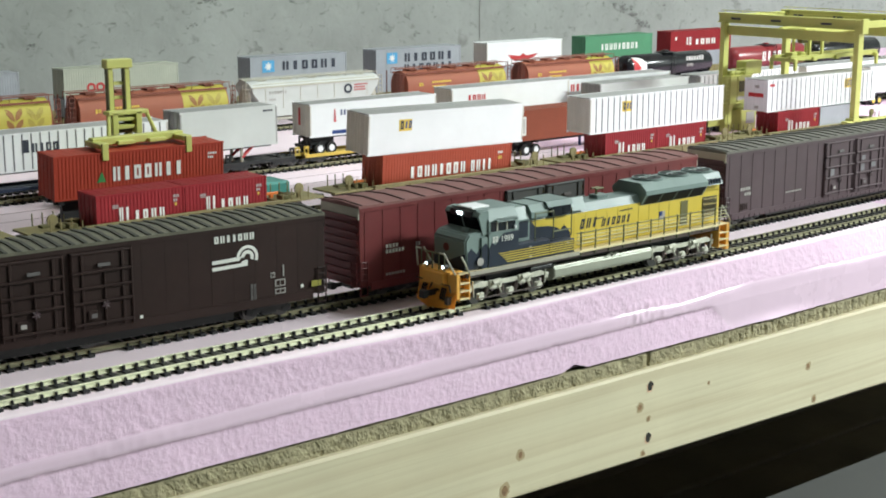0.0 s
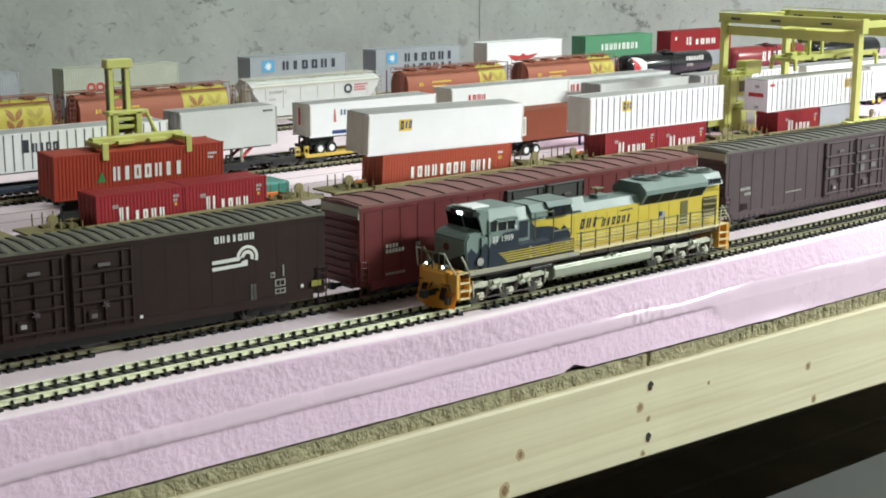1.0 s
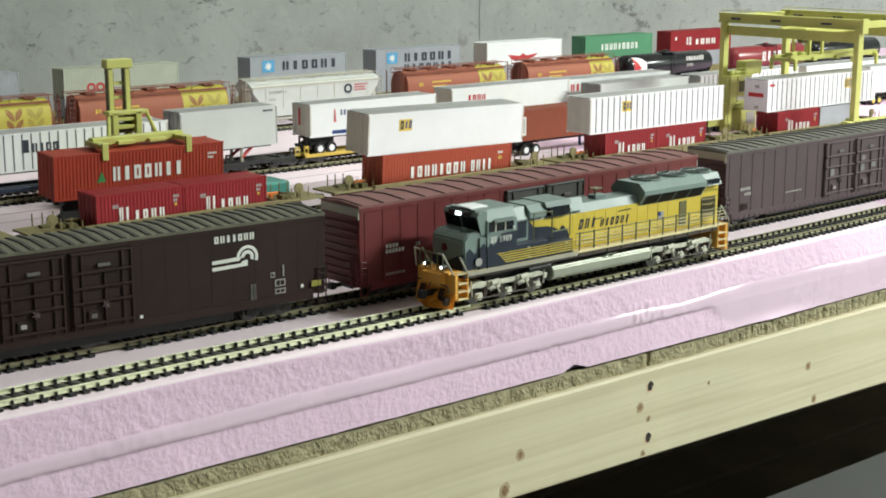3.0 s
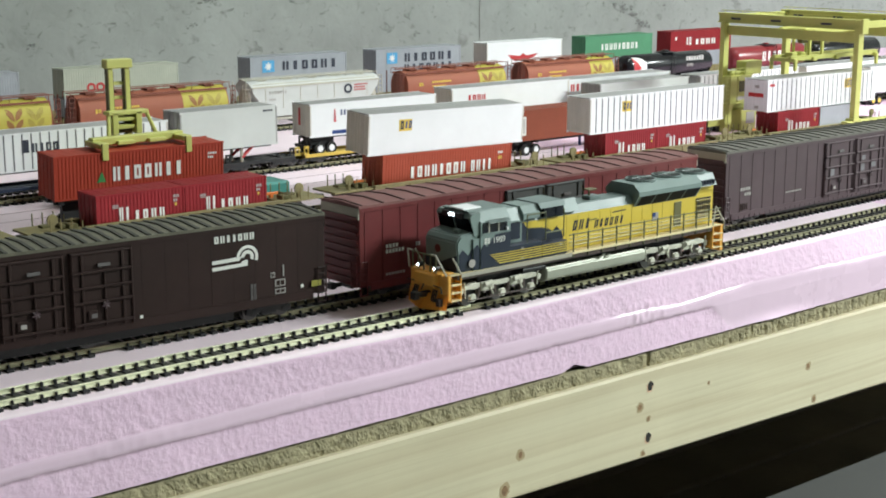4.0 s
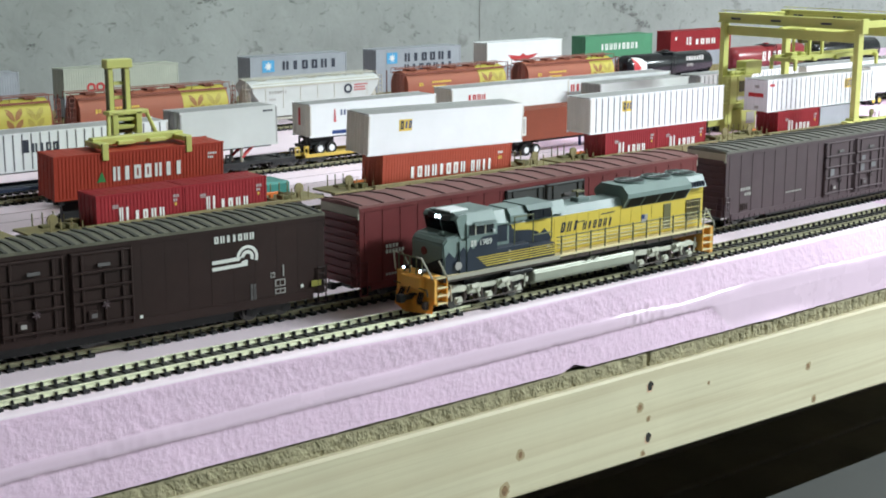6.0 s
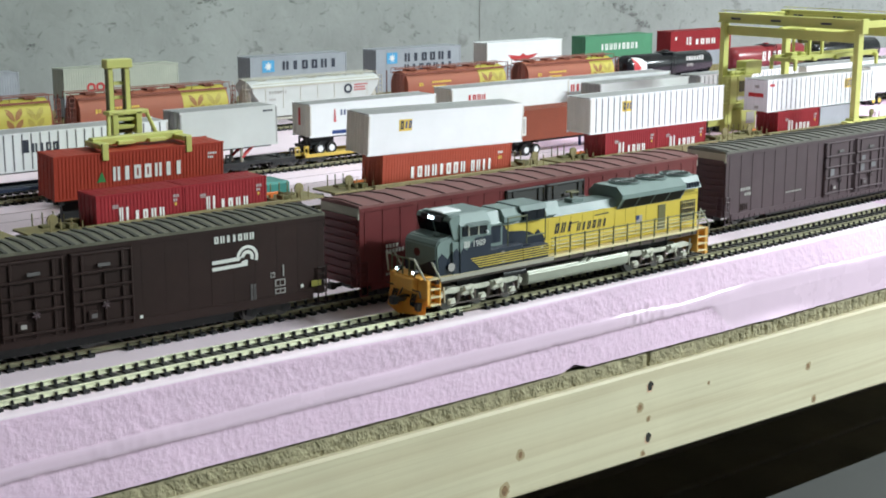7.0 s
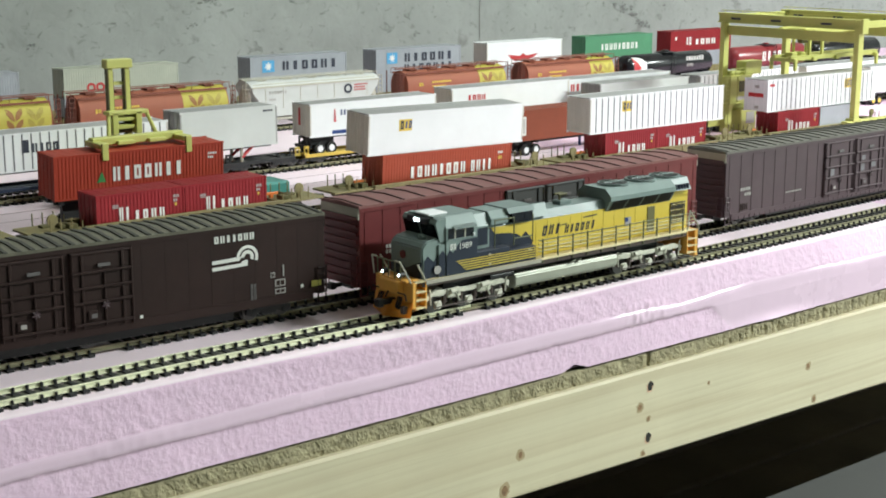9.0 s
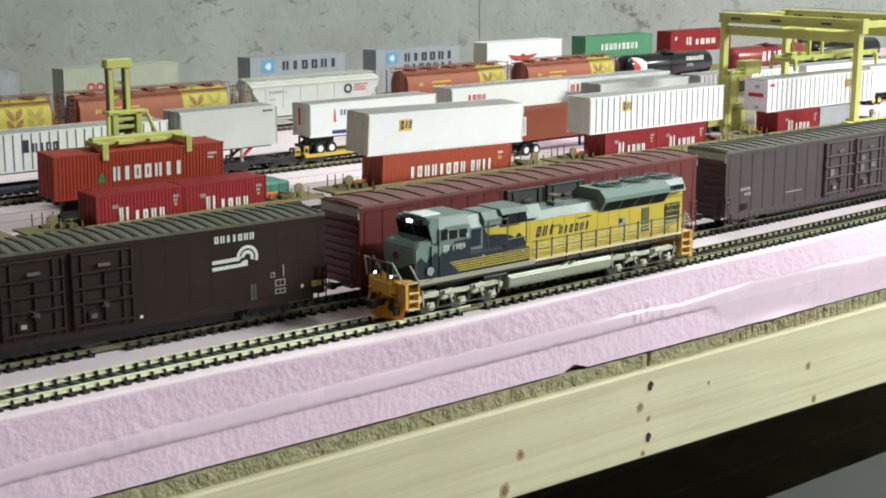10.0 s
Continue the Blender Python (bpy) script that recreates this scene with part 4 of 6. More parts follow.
hy = container("container", 1.0, 342.5, 25.2, 140, 28, 33.0, BOX_ORANGE, "orange-red corrugated container with large white lettering, gripped by spreader", rx=2.4, ry=0.25, rz=-0.6)
part("lettering", bars(45, 11.0, 60, 10.5, 7, 0, fill=0.66), MARK_WHITE, hy, "white lettering bars")
part("emblem", plate([(33.5, 11), (40.5, 11), (37.5, 19)], 0), MARK_GREEN, hy, "green triangle emblem")
part("stencil", bars(126, 24, 8, 1.6, 4, 0), MARK_WHITE, hy)
part("stencil", bars(126, 21, 5, 1.6, 3, 0), MARK_WHITE, hy)

for i in range(2):
    k = container("container", 4.5 + i * 69.9, 283.0, 8.0, 69.4, 28, 29.6, BOX_RED, "short dark red corrugated container with white lettering in a well car", roof=BOX_RED)
    kline_marks(k, 0, 29.6)
    k = container("container", 509.5 + i * 69.9, 285.0, 8.0, 69.4, 28, 29.6, BOX_RED, "short dark red corrugated container under a white one", roof=BOX_RED)
    kline_marks(k, 0, 29.6)
container("container", 833, 286, 8.0, 69.4, 28, 29.0, BOX_GREY, "short grey corrugated container under a white one", "fine")
k = container("container", 762, 286, 8.0, 69.4, 28, 29.6, BOX_RED, "short dark red corrugated container under a white one", roof=BOX_RED)
kline_marks(k, 0, 29.6)

co = container("container", 258.7, 291.5, 9.5, 140, 28, 31.0, BOX_RUST, "rust-orange corrugated container with white lettering under a white one", rx=2.5, ry=0.8)
part("lettering", bars(27, 10, 62, 9.5, 8, 0, fill=0.62), MARK_WHITE, co, "white lettering bars")
part("lettering", bars(93, 10, 25, 9.5, 4, 0, fill=0.62), MARK_WHITE, co)
part("stencil", bars(124, 23, 6, 2, 3, 0), MARK_WHITE, co)
part("stencil", bars(124, 18, 5, 3, 3, 0), MARK_YELLOW, co)

e1 = container("container", 244.5, 291.5, 41.0, 167.6, 29.8, 34.0, WHITE, "plain white long container stacked on a rust-orange one", "smooth", ROOF_ALU, OFFWHITE, rx=3.2, ry=1.0)
emp_marks(e1, 31, 18.5)
e2 = container("container", 489.5, 285.5, 37.7, 184.5, 29.8, 33.4, WHITE, "white long container with dark side posts stacked on red ones", "posts", ROOF_ALU, OFFWHITE)
emp_marks(e2, 41.5, 18.0)
e3 = container("container", 747, 289, 37.8, 187, 29.8, 33.2, WHITE, "white long container with dark side posts and red markings", "posts", ROOF_ALU, WHITE)
emp_marks(e3, 130, 17)
part("red_mark", plate([(3, 26), (11, 26), (11, 28.5), (3, 28.5)], 0), MARK_RED, e3, "red marking")
part("red_mark", boxes((-0.55, 0.2, 5, 24, 15, 19)), MARK_RED, e3, "red door banner")
for y0, z0 in ((11, 24), (11, 3)):
    part("door_mark", boxes((-0.55, 0.2, y0, y0 + 5, z0, z0 + 3)), MARK_GREY, e3)


# ---- well cars under the front container row ----
def well_car(x, y, L, label, end=30, reach=13):
    th = thing("well_car", x, y, RAIL_Z, label, "well car", "well cars")
    well0, well1 = end, L - end
    for s in (-1, 1):
        y0 = s * 15.6
        part("side_sill", bevelled(prism([(y0 - 1.0, 3.0), (y0 + 1.0, 3.0), (y0 + 1.0, 12.4), (y0 + 1.8, 12.4), (y0 + 1.8, 13.6), (y0 - 1.8, 13.6), (y0 - 1.8, 12.4), (y0 - 1.0, 12.4)], well0 - 4, well1 + 4), 0.2), WELL_OLIVE, th)
        row("side_stake", boxes((-0.5, 0.5, min(y0 + s, y0 + 1.7 * s), max(y0 + s, y0 + 1.7 * s), 4, 12.4)), WELL_OLIVE, th, [(well0 + (well1 - well0) * (i + 0.5) / 12, 0, 0) for i in range(12)])
    part("well_floor", boxes((well0, well1, -14.6, 14.6, 2.4, 3.6)), WELL_OLIVE, th)
    for e, s in ((0, 1), (L, -1)):
        a, b = sorted((e - reach * s, e + (end - 3) * s))
        part("end_platform", bevelled(boxes((a, b, -15.5, 15.5, 10.6, 12.2)), 0.3), WELL_OLIVE, th)
        a2, b2 = sorted((e + 4 * s, e + (end - 2) * s))
        part("bolster", boxes((a2, b2, -6, 6, 7, 10.6)), BLACK, th)
        for sy in (-14.8, 14.8):
            row("rail_post", rods([((0, 0, 0), (0, 0, 9))], 0.5, 6), WELL_OLIVE, th, [(e + k * s, sy, 12 if k < 20 else 9) for k in (1.5, 9, 17, 25) if k < end])
        bm = bmesh.new()
        rod(bm, (e + 6 * s, -9, 19.5), (e + 6 * s, -7.6, 19.5), 4.0, 16)
        box(bm, min(e + 4.6 * s, e + 7.4 * s), max(e + 4.6 * s, e + 7.4 * s), -8.8, -6.6, 12, 20)
        part("brake_wheel", bm, WELL_OLIVE, th)
        bm = rods([((e + 14 * s, -8, 13.8), (e + 14 * s, 8, 13.8))], 1.9, 10)
        box(bm, min(e + 17 * s, e + 23 * s), max(e + 17 * s, e + 23 * s), -11, -3, 12, 15.5)
        box(bm, min(e + 3 * s, e + 12 * s), max(e + 3 * s, e + 12 * s), 2, 9, 12, 14)
        part("brake_gear", bevelled(bm, 0.2), CRANE_SHADE, th)
        freight_truck(th, e + min(18, end - 2) * s, 0)
        coupler(th, e - reach * s, 0, -s)
    return th


well_car(-31.5, 297, 214, "dull yellow double-stack well car with railed ends")
well_car(221.5, 302, 214, "dull yellow double-stack well car with railed ends")
well_car(468.0, 299, 222, "dull yellow double-stack well car with railed ends")
well_car(718.0, 300, 222, "dull yellow double-stack well car with railed ends")
well_car(-280.0, 297, 214, "dull yellow double-stack well car with railed ends")
for bx, by in ((159, 301), (245, 303), (494, 302), (738, 300)):
    c = thing("orange_chock", bx, by, RAIL_Z + 12.2, "small bright orange plastic bracket on a well car end", "bracket", "orange brackets")
    part("bracket", bevelled(boxes((-6, 6, -1.2, 1.2, 2.4, 4.2), (-1.5, 1.5, -1.2, 1.2, 0, 2.4)), 0.3), ORANGE, c)


# ---- trailers ----
def road_wheel(parent, x, y, z, r, name="wheel"):
    w = part(name, rods([((x, y - 2.0, z), (x, y + 2.0, z))], r, 18), RUBBER, parent, "black tyre")
    part("hub", rods([((x, y - 2.5, z), (x, y - 2.0, z))], r * 0.55, 14), WHITE, w, "white hub")
    return w


def trailer(x, y, z, L, H, mat, label, ribs=False, end=None, roof=None, legs=True, wheels=True, floor=0.0):
    """x, y, z: front left lower corner of its box; floor: the deck it stands on."""
    W = 29.4
    th = container("trailer", x, y, z, L, W, H, mat, label, "posts" if ribs else "smooth", roof or ROOF_ALU, end or OFFWHITE, "trailer", "road trailers")
    d = floor - z
    row("under_rail", boxes((3, L - 3, -1, 1, -2.2, 0)), BLACK, th, [(0, 8, 0), (0, W - 8, 0)])
    if wheels:
        for wx in (12, 25):
            part("axle", rods([((wx, 3, d + 5.6), (wx, W - 3, d + 5.6))], 1.1), BLACK, th)
            for wy in (3.2, W - 3.2):
                road_wheel(th, wx, wy, d + 5.6, 5.6)
        part("bogie_frame", boxes((6, 32, 8, W - 8, d + 5, -1)), BLACK, th)
        part("bumper", bevelled(boxes((0.5, 2.5, 2, W - 2, d + 6, d + 9), (0.8, 2, 8, 10, d + 8, 0), (0.8, 2, W - 10, W - 8, d + 8, 0)), 0.2), BLACK, th)
    if legs:
        for wy in (6, W - 6):
            part("landing_leg", bevelled(boxes((L - 36, L - 33.6, wy - 1, wy + 1, d + 0.8, -0.5), (L - 37.5, L - 32, wy - 2, wy + 2, d, d + 0.9)), 0.2), LIGHT_GREY, th)
        part("leg_brace", rods([((L - 35, 6, d + 5), (L - 22, 8, -1)), ((L - 35, W - 6, d + 5), (L - 22, W - 8, -1))], 1.5, 8), MARK_RED, th)
    return th


def spine_car(x, y, L, mat, label, name="flat_car"):
    th = thing(name, x, y, RAIL_Z, label, "flat car", "flat cars")
    part("spine", bevelled(boxes((4, L - 4, -4.5, 4.5, 5.2, 9.0)), 0.3), mat, th)
    part("wheel_deck", bevelled(boxes((14, 56, -14.5, 14.5, 7.4, 8.8)), 0.3), mat, th)
    part("wheel_deck", bevelled(boxes((L - 60, L - 26, -14.5, 14.5, 7.4, 8.8)), 0.3), mat, th)
    for s in (-13.6, 13.6):
        part("side_rail", bevelled(boxes((2, L - 2, s - 1, s + 1, 7.0, 10.2)), 0.3), mat, th)
    for px in (6, 16, L - 16):
        part("hitch_stand", bevelled(boxes((px - 3, px + 3, -13.2, -6, 10, 11.2), (px - 2.6, px - 1.4, -13, -11.6, 10, 18), (px + 1.4, px + 2.6, -13, -11.6, 10, 18), (px - 2.6, px + 2.6, -13.1, -11.5, 16, 18)), 0.25), mat, th)
    for tx in (24, L - 24):
        freight_truck(th, tx, 0)
    for e, s in ((0, -1), (L, 1)):
        coupler(th, e, 0, s)
    return th


spine_car(-60, 491, 262, NAVY, "dark blue flat car carrying trailers")
spine_car(212, 491, 100, BLACK, "black flat car end under a grey trailer")
spine_car(296, 491, 222, CAR_YELLOW, "bright yellow trailer flat car with wheel stops")
spine_car(545, 491, 290, CAR_YELLOW, "yellow trailer flat car")
spine_car(850, 491, 260, CAR_YELLOW, "yellow trailer flat car")
DECK = RAIL_Z + 8.8
tr = trailer(-18, 476.5, 27, 186, 31.5, WHITE, "long white post-sided trailer with dark blue lettering", ribs=True, floor=DECK)
part("lettering", plate([(53.5, 15), (59.5, 15), (59.5, 25.5), (53.5, 25.5)], 0), MARK_DARK, tr, "dark blue lettering bars")
part("lettering", bars(61.5, 15, 24, 7.2, 4, 0, fill=0.72), MARK_DARK, tr)
part("stripe", plate([(0, 15), (22, 15), (22, 16), (0, 16)], 0), SKY_BLUE, tr)
gt = trailer(178.5, 474.2, 28.0, 99.4, 35.8, GREY_TRAILER, "short pale grey smooth-sided trailer on landing legs", end=ROOF_ALU, floor=DECK, wheels=True)
part("stencil", bars(84, 30.5, 11, 1.6, 4, 0), MARK_DARK, gt)
wt = trailer(315.0, 476.0, 29.5, 151, 31.2, WHITE, "white smooth-sided trailer with red and blue markings", floor=DECK)
part("red_mark", plate([(27, 13), (29.5, 13), (28.8, 25), (27.6, 25)], 0), MARK_RED, wt, "red arrow mark")
part("lettering", bars(34, 19, 22, 5, 6, 0, fill=0.5), BLUE, wt)
part("stripe", plate([(25, 1.8), (82, 1.8), (82, 5.2), (25, 5.2)], 0), BLUE, wt, "dark blue stripe")
part("red_mark", boxes((-0.5, 0.2, 16, 18.6, 11, 27)), MARK_RED, wt, "red upright mark")
xt = trailer(522, 519.0, 30, 169, 28.0, WHITE, "white trailer with red lettering behind the container stacks", floor=DECK)
part("lettering", bars(21, 12, 26, 8, 4, 0, fill=0.7), MARK_RED, xt, "red lettering bars")
pt = trailer(694, 523.0, 30, 168, 26.5, WHITE, "white trailer with red lettering on a flat car", floor=DECK)
part("lettering", bars(3, 13, 24, 8, 3, 0, fill=0.7), MARK_RED, pt, "red lettering bars")
g2 = trailer(697, 476, 24, 145, 31.0, GREY_TRAILER, "pale grey trailer with a horizontal moulding", end=ROOF_ALU, floor=DECK)
part("moulding", boxes((1, 144, -0.5, 0.2, 14, 15.2)), GREY_TRAILER, g2)
trailer(862, 476, 24, 185, 30.5, WHITE, "white post-sided trailer on a flat car", ribs=True, end=ROOF_ALU, floor=DECK)
r6 = trailer(1066, 478, 22, 185, 31.5, WHITE, "white trailer with a yellow emblem", floor=DECK)
part("emblem", plate([(118, 20), (150, 20), (150, 27), (118, 27)], 0), MARK_YELLOW, r6, "yellow emblem panel")
r7 = trailer(1270, 478, 22, 185, 31.5, WHITE, "plain white trailer on a yellow flat car", floor=DECK)
gp = trailer(1158, 447.2, 16, 150, 33.5, WHITE, "white trailer parked on the ground with yellow wheel hubs", floor=0.0)
for o in list(gp.children):
    if o.name.startswith("wheel"):
        for h_ in o.children:
            h_.data = h_.data.copy()
            h_.data.materials[0] = MARK_YELLOW
            h_["label"] = "yellow wheel hub"
spine_car(505, 536, 200, BLACK, "black flat car under a white trailer")
spine_car(715, 536, 200, BLACK, "black flat car under a white trailer")
spine_car(1120, 491, 350, CAR_YELLOW, "yellow trailer flat car")


# ---- chassis on the ground ----
def chassis(x, y, L, z, label):
    th = thing("container_chassis", x, y, 0, label, "chassis", "container chassis")
    part("frame", bevelled(boxes((0, L, 7, 9.5, z - 3, z), (0, L, 18.5, 21, z - 3, z), (2, 5, 1, 27, z - 3, z), (L - 6, L - 3, 1, 27, z - 3, z), (30, 33, 3, 25, z - 3, z)), 0.2), BLACK, th)
    for wx in (14, 27):
        for wy in (3, 25):
            road_wheel(th, wx, wy, 5.6, 5.6)
        part("axle", rods([((wx, 3, 5.6), (wx, 25, 5.6))], 1.1), BLACK, th)
    part("bogie", boxes((8, 33, 12, 16, 4.6, z - 3)), BLACK, th)
    for wy in (6, 22):
        part("landing_leg", boxes((L - 32, L - 30, wy - 1, wy + 1, 0, z - 3)), BLUE, th)
    return th


chassis(4, 343, 136, 24.6, "black container chassis with dark wheels")
chassis(515, 411, 140, 14.6, "black container chassis with blue landing legs")
bc = container("container", 515, 411, 15, 140, 28, 30.3, BOX_BROWN, "plain brown container with a white label plate on a chassis", "smooth")
part("label_plate", plate([(6.5, 5.5), (12.5, 5.5), (12.5, 24), (6.5, 24)], 0), MARK_WHITE, bc, "white label plate")
part("stencil", bars(8, 7, 3, 15, 1, -0.15), MARK_GREY, bc)
tl = thing("teal_crate", 146, 330, 0, "teal plastic box beside the red containers", "box")
part("crate", bevelled(boxes((0, 50, 0, 30, 0, 22)), 1.5), TEAL, tl)


# ---- hoppers and tank cars ----
def leaf(cx, zc, s):
    """One painted leaf lying on the round side of a hopper."""
    bm = bmesh.new()
    pts = [(0.5, 0), (5, 3.2), (8.2, 7.5), (8.4, 12.5), (5.2, 11.5), (2, 8.5), (0.5, 5)]

    def on_side(px, pz):
        k = math.asin((pz - 33) / (18.5 if pz > 33 else 24.0))
        return bm.verts.new((cx + s * px, -17.75 * math.cos(k), pz))
    mid = on_side(4.2, zc + 6.5)
    ring = [on_side(px, zc + pz) for px, pz in pts]
    for i in range(len(ring)):
        bm.faces.new((mid, ring[i], ring[(i + 1) % len(ring)]))
    return bm


def hopper(x, y, L, mat, roof_mat, label, yellow=None, slab_side=False):
    th = thing("covered_hopper", x, y, RAIL_Z, label, "hopper car", "hopper cars")
    a, b = 12, L - 12
    prof = []
    for i in range(31):
        k = math.pi * (-0.22 + 1.44 * i / 30)
        prof.append((17.2 * math.cos(k), 33 + 18.5 * math.sin(k) if math.sin(k) > 0 else 33 + 24 * math.sin(k)))
    if slab_side:
        part("tank_body", bevelled(prism([(a - 4, 47), (b + 4, 47), (b + 2, 40), (b - 20, 13), (a + 20, 13), (a - 2, 40)], -17.2, 17.2, "y"), 0.5), mat, th)
        row("side_seam", boxes((-0.3, 0.3, -17.5, -17.1, 22, 46.5)), LIGHT_GREY, th, [(a + 14 + i * 23, 0, 0) for i in range(7)])
        part("side_chord", boxes((a - 3, b + 3, -17.9, -17.1, 45.4, 47.2)), LIGHT_GREY, th)
        part("roof_sheet", prism([(-17.2, 46.5), (17.2, 46.5), (12, 50.5), (5, 52.6), (-5, 52.6), (-12, 50.5)], a - 4, b + 4), mat, th)
    else:
        part("tank_body", prism(prof, a, b), mat, th, smooth=False)
    if yellow:
        part("yellow_panel", prism([(p[0] * 1.012, 33 + (p[1] - 33) * 1.012) for p in prof], yellow[0], yellow[1]), HOPPER_YELLOW, th, "yellow painted panel")
        span = yellow[1] - yellow[0]
        for cx, leaf_mat in ((yellow[0] + span * 0.30, LEAF_BROWN), (yellow[0] + span * 0.70, LEAF_OCHRE)):
            for s in (-1, 1):
                for k in range(2):
                    zc = 21 + k * 10.5
                    part("leaf_emblem", leaf(cx, zc, s), leaf_mat, th, "leaf emblem")
    part("roof_walk", boxes((6, L - 6, -3, 3, 53.2, 54.2)), roof_mat, th)
    part("roof_edge", boxes((a, b, -14.5, -13, 47.5, 49.5), (a, b, 13, 14.5, 47.5, 49.5)), roof_mat, th)
    for i in range(5):
        px = a + (b - a) * (i + 0.5) / 5
        part("hatch", bevelled(boxes((px - 6, px + 6, -7, 7, 51, 53)), 0.4), roof_mat, th)
    bm = bmesh.new()
    for sy in (-9, 9):
        for i in range(9):
            px = 6 + (L - 12) * i / 8
            rod(bm, (px, sy, 48), (px, sy, 54.5), 0.4, 5)
        rod(bm, (6, sy, 54.5), (L - 6, sy, 54.5), 0.45, 5)
    part("roof_rail", bm, roof_mat, th)
    part("sill", boxes((0, L, -14, 14, 9, 11.5)), roof_mat, th)
    for i in range(4):
        px = a + 10 + (b - a - 20) * (i + 0.5) / 4
        part("outlet", prism([(px - 16, 15), (px + 16, 15), (px + 5, 4), (px - 5, 4)], -10, 10, "y"), mat, th)
    for e, s in ((0, 1), (L, -1)):
        part("end_sheet", prism([(e + 12 * s, 48), (e + 12 * s, 11), (e + 4 * s, 11), (e + 10 * s, 48)] if s > 0 else [(e + 10 * s, 48), (e + 4 * s, 11), (e + 12 * s, 11), (e + 12 * s, 48)], -9, 9, "y"), roof_mat, th)
        ladder(th, e + 2 * s, -14, 11, 50, roof_mat, 6, 9, "y")
        ladder(th, (e + 2) if s > 0 else e - 8, -14.6, 11, 50, roof_mat, 6, 9)
        part("post", rods([((e + 2 * s, 12, 11), (e + 2 * s, 12, 52))], 0.7), roof_mat, th)
        coupler(th, e, 0, s * -1)
        freight_truck(th, e + 24 * s, 0)
    return th


HY = 732
GRAIN = "brown cylindrical grain hopper with a yellow leaf panel"
for hx in (-14, 188, 606, 800):
    h = hopper(hx, HY, 196 if hx < 500 else 180, HOPPER_BROWN, HOPPER_DARK, GRAIN, (129, 183) if hx < 500 else (124, 167))
    part("lettering", bars(48, 36, 30, 2.2, 9, -17.4), MARK_YELLOW, h, "small yellow lettering bars")
    part("lettering", bars(48, 31, 22, 2.0, 7, -17.4), MARK_YELLOW, h)
    part("lettering", bars(28, 33, 7, 4.0, 2, -17.4), MARK_YELLOW, h)
hw_ = hopper(393, HY, 190, HOPPER_WHITE, LIGHT_GREY, "white covered hopper with sloped ends and round emblem", slab_side=True)
part("emblem", ring_arc(137, 38, 3.2, 5.6, 0, 359, -17.6), MARK_DARK, hw_, "round dark emblem")
part("lettering", bars(145, 41, 20, 1.6, 8, -17.4), MARK_RED, hw_)
part("lettering", bars(145, 38, 16, 1.6, 7, -17.4), MARK_RED, hw_)
part("lettering", bars(145, 35, 17, 1.6, 7, -17.4), MARK_RED, hw_)
part("lettering", bars(30, 38, 24, 3.4, 7, -17.4), MARK_GREY, hw_)
part("lettering", bars(30, 31, 9, 2.2, 4, -17.4), MARK_GREY, hw_)


def tank_car(x, y, L, mat, label):
    th = thing("tank_car", x, y, RAIL_Z, label, "tank car", "tank cars")
    bm = bmesh.new()
    prof = [(4, 4), (5, 10), (8, 14.5), (12, 16.8), (L - 12, 16.8), (L - 8, 14.5), (L - 5, 10), (L - 4, 4)]
    n = 28
    rings = [[bm.verts.new((px, r * math.cos(2 * math.pi * i / n), 33 + r * math.sin(2 * math.pi * i / n))) for i in range(n)] for px, r in prof]
    for a, b in zip(rings, rings[1:]):
        for i in range(n):
            bm.faces.new((a[i], b[i], b[(i + 1) % n], a[(i + 1) % n]))
    bm.faces.new(rings[0])
    bm.faces.new(rings[-1][::-1])
    bmesh.ops.recalc_face_normals(bm, faces=bm.faces[:])
    part("tank", bm, mat, th, smooth=True)
    part("dome", rods([((L / 2, 0, 48), (L / 2, 0, 53))], 5, 16), mat, th)
    part("platform", boxes((L / 2 - 12, L / 2 + 12, -10, 10, 50, 50.8)), BLACK, th)
    part("sill", boxes((0, L, -8, 8, 9, 12), (8, 24, -13, 13, 11, 20), (L - 24, L - 8, -13, 13, 11, 20)), BLACK, th)
    ladder(th, L / 2 - 3, -17.6, 12, 50, BLACK, 6, 9)
    for e, s in ((0, 1), (L, -1)):
        freight_truck(th, e + 22 * s, 0)
        coupler(th, e, 0, -s)
    return th


tk = tank_car(993, HY, 186, TANK_BLACK, "glossy black tank car with a white and red emblem")


def tank_patch(r, ends, n=20):
    """A painted patch wrapped on a tank's near side; ends gives its left and right x at the height f, -1 to 1."""
    bm = bmesh.new()
    prev = None
    for i in range(n + 1):
        f = -1 + 2 * i / n
        k = f * 0.95
        a, b = ends(f)
        c = [bm.verts.new((x, -r * math.cos(k), 33 + r * math.sin(k))) for x in (a, b)]
        if prev:
            bm.faces.new((prev[0], prev[1], c[1], c[0]))
        prev = c
    return bm


part("emblem", tank_patch(16.95, lambda f: (14, 22 + 17 * math.sqrt(max(0.0, 1 - f * f)))), MARK_WHITE, tk, "white half-round emblem")
part("emblem", tank_patch(17.1, lambda f: (14, 14.1 + 14 * (1 - abs(f)))), MARK_RED, tk, "red triangle emblem")
part("lettering", bars(118, 38, 38, 6, 7, -16.6, fill=0.6), MARK_WHITE, tk, "white lettering bars")
part("stencil", bars(120, 30, 14, 4, 5, -16.9), MARK_GREY, tk)
rk = tank_car(1218, HY, 180, TANK_RED, "red tank car with white lettering")
part("lettering", bars(60, 28, 60, 14, 5, -16.9, fill=0.6), MARK_WHITE, rk, "white lettering bars")
tank_car(1410, HY, 180, TANK_BLACK, "plain glossy black tank car in the back row")

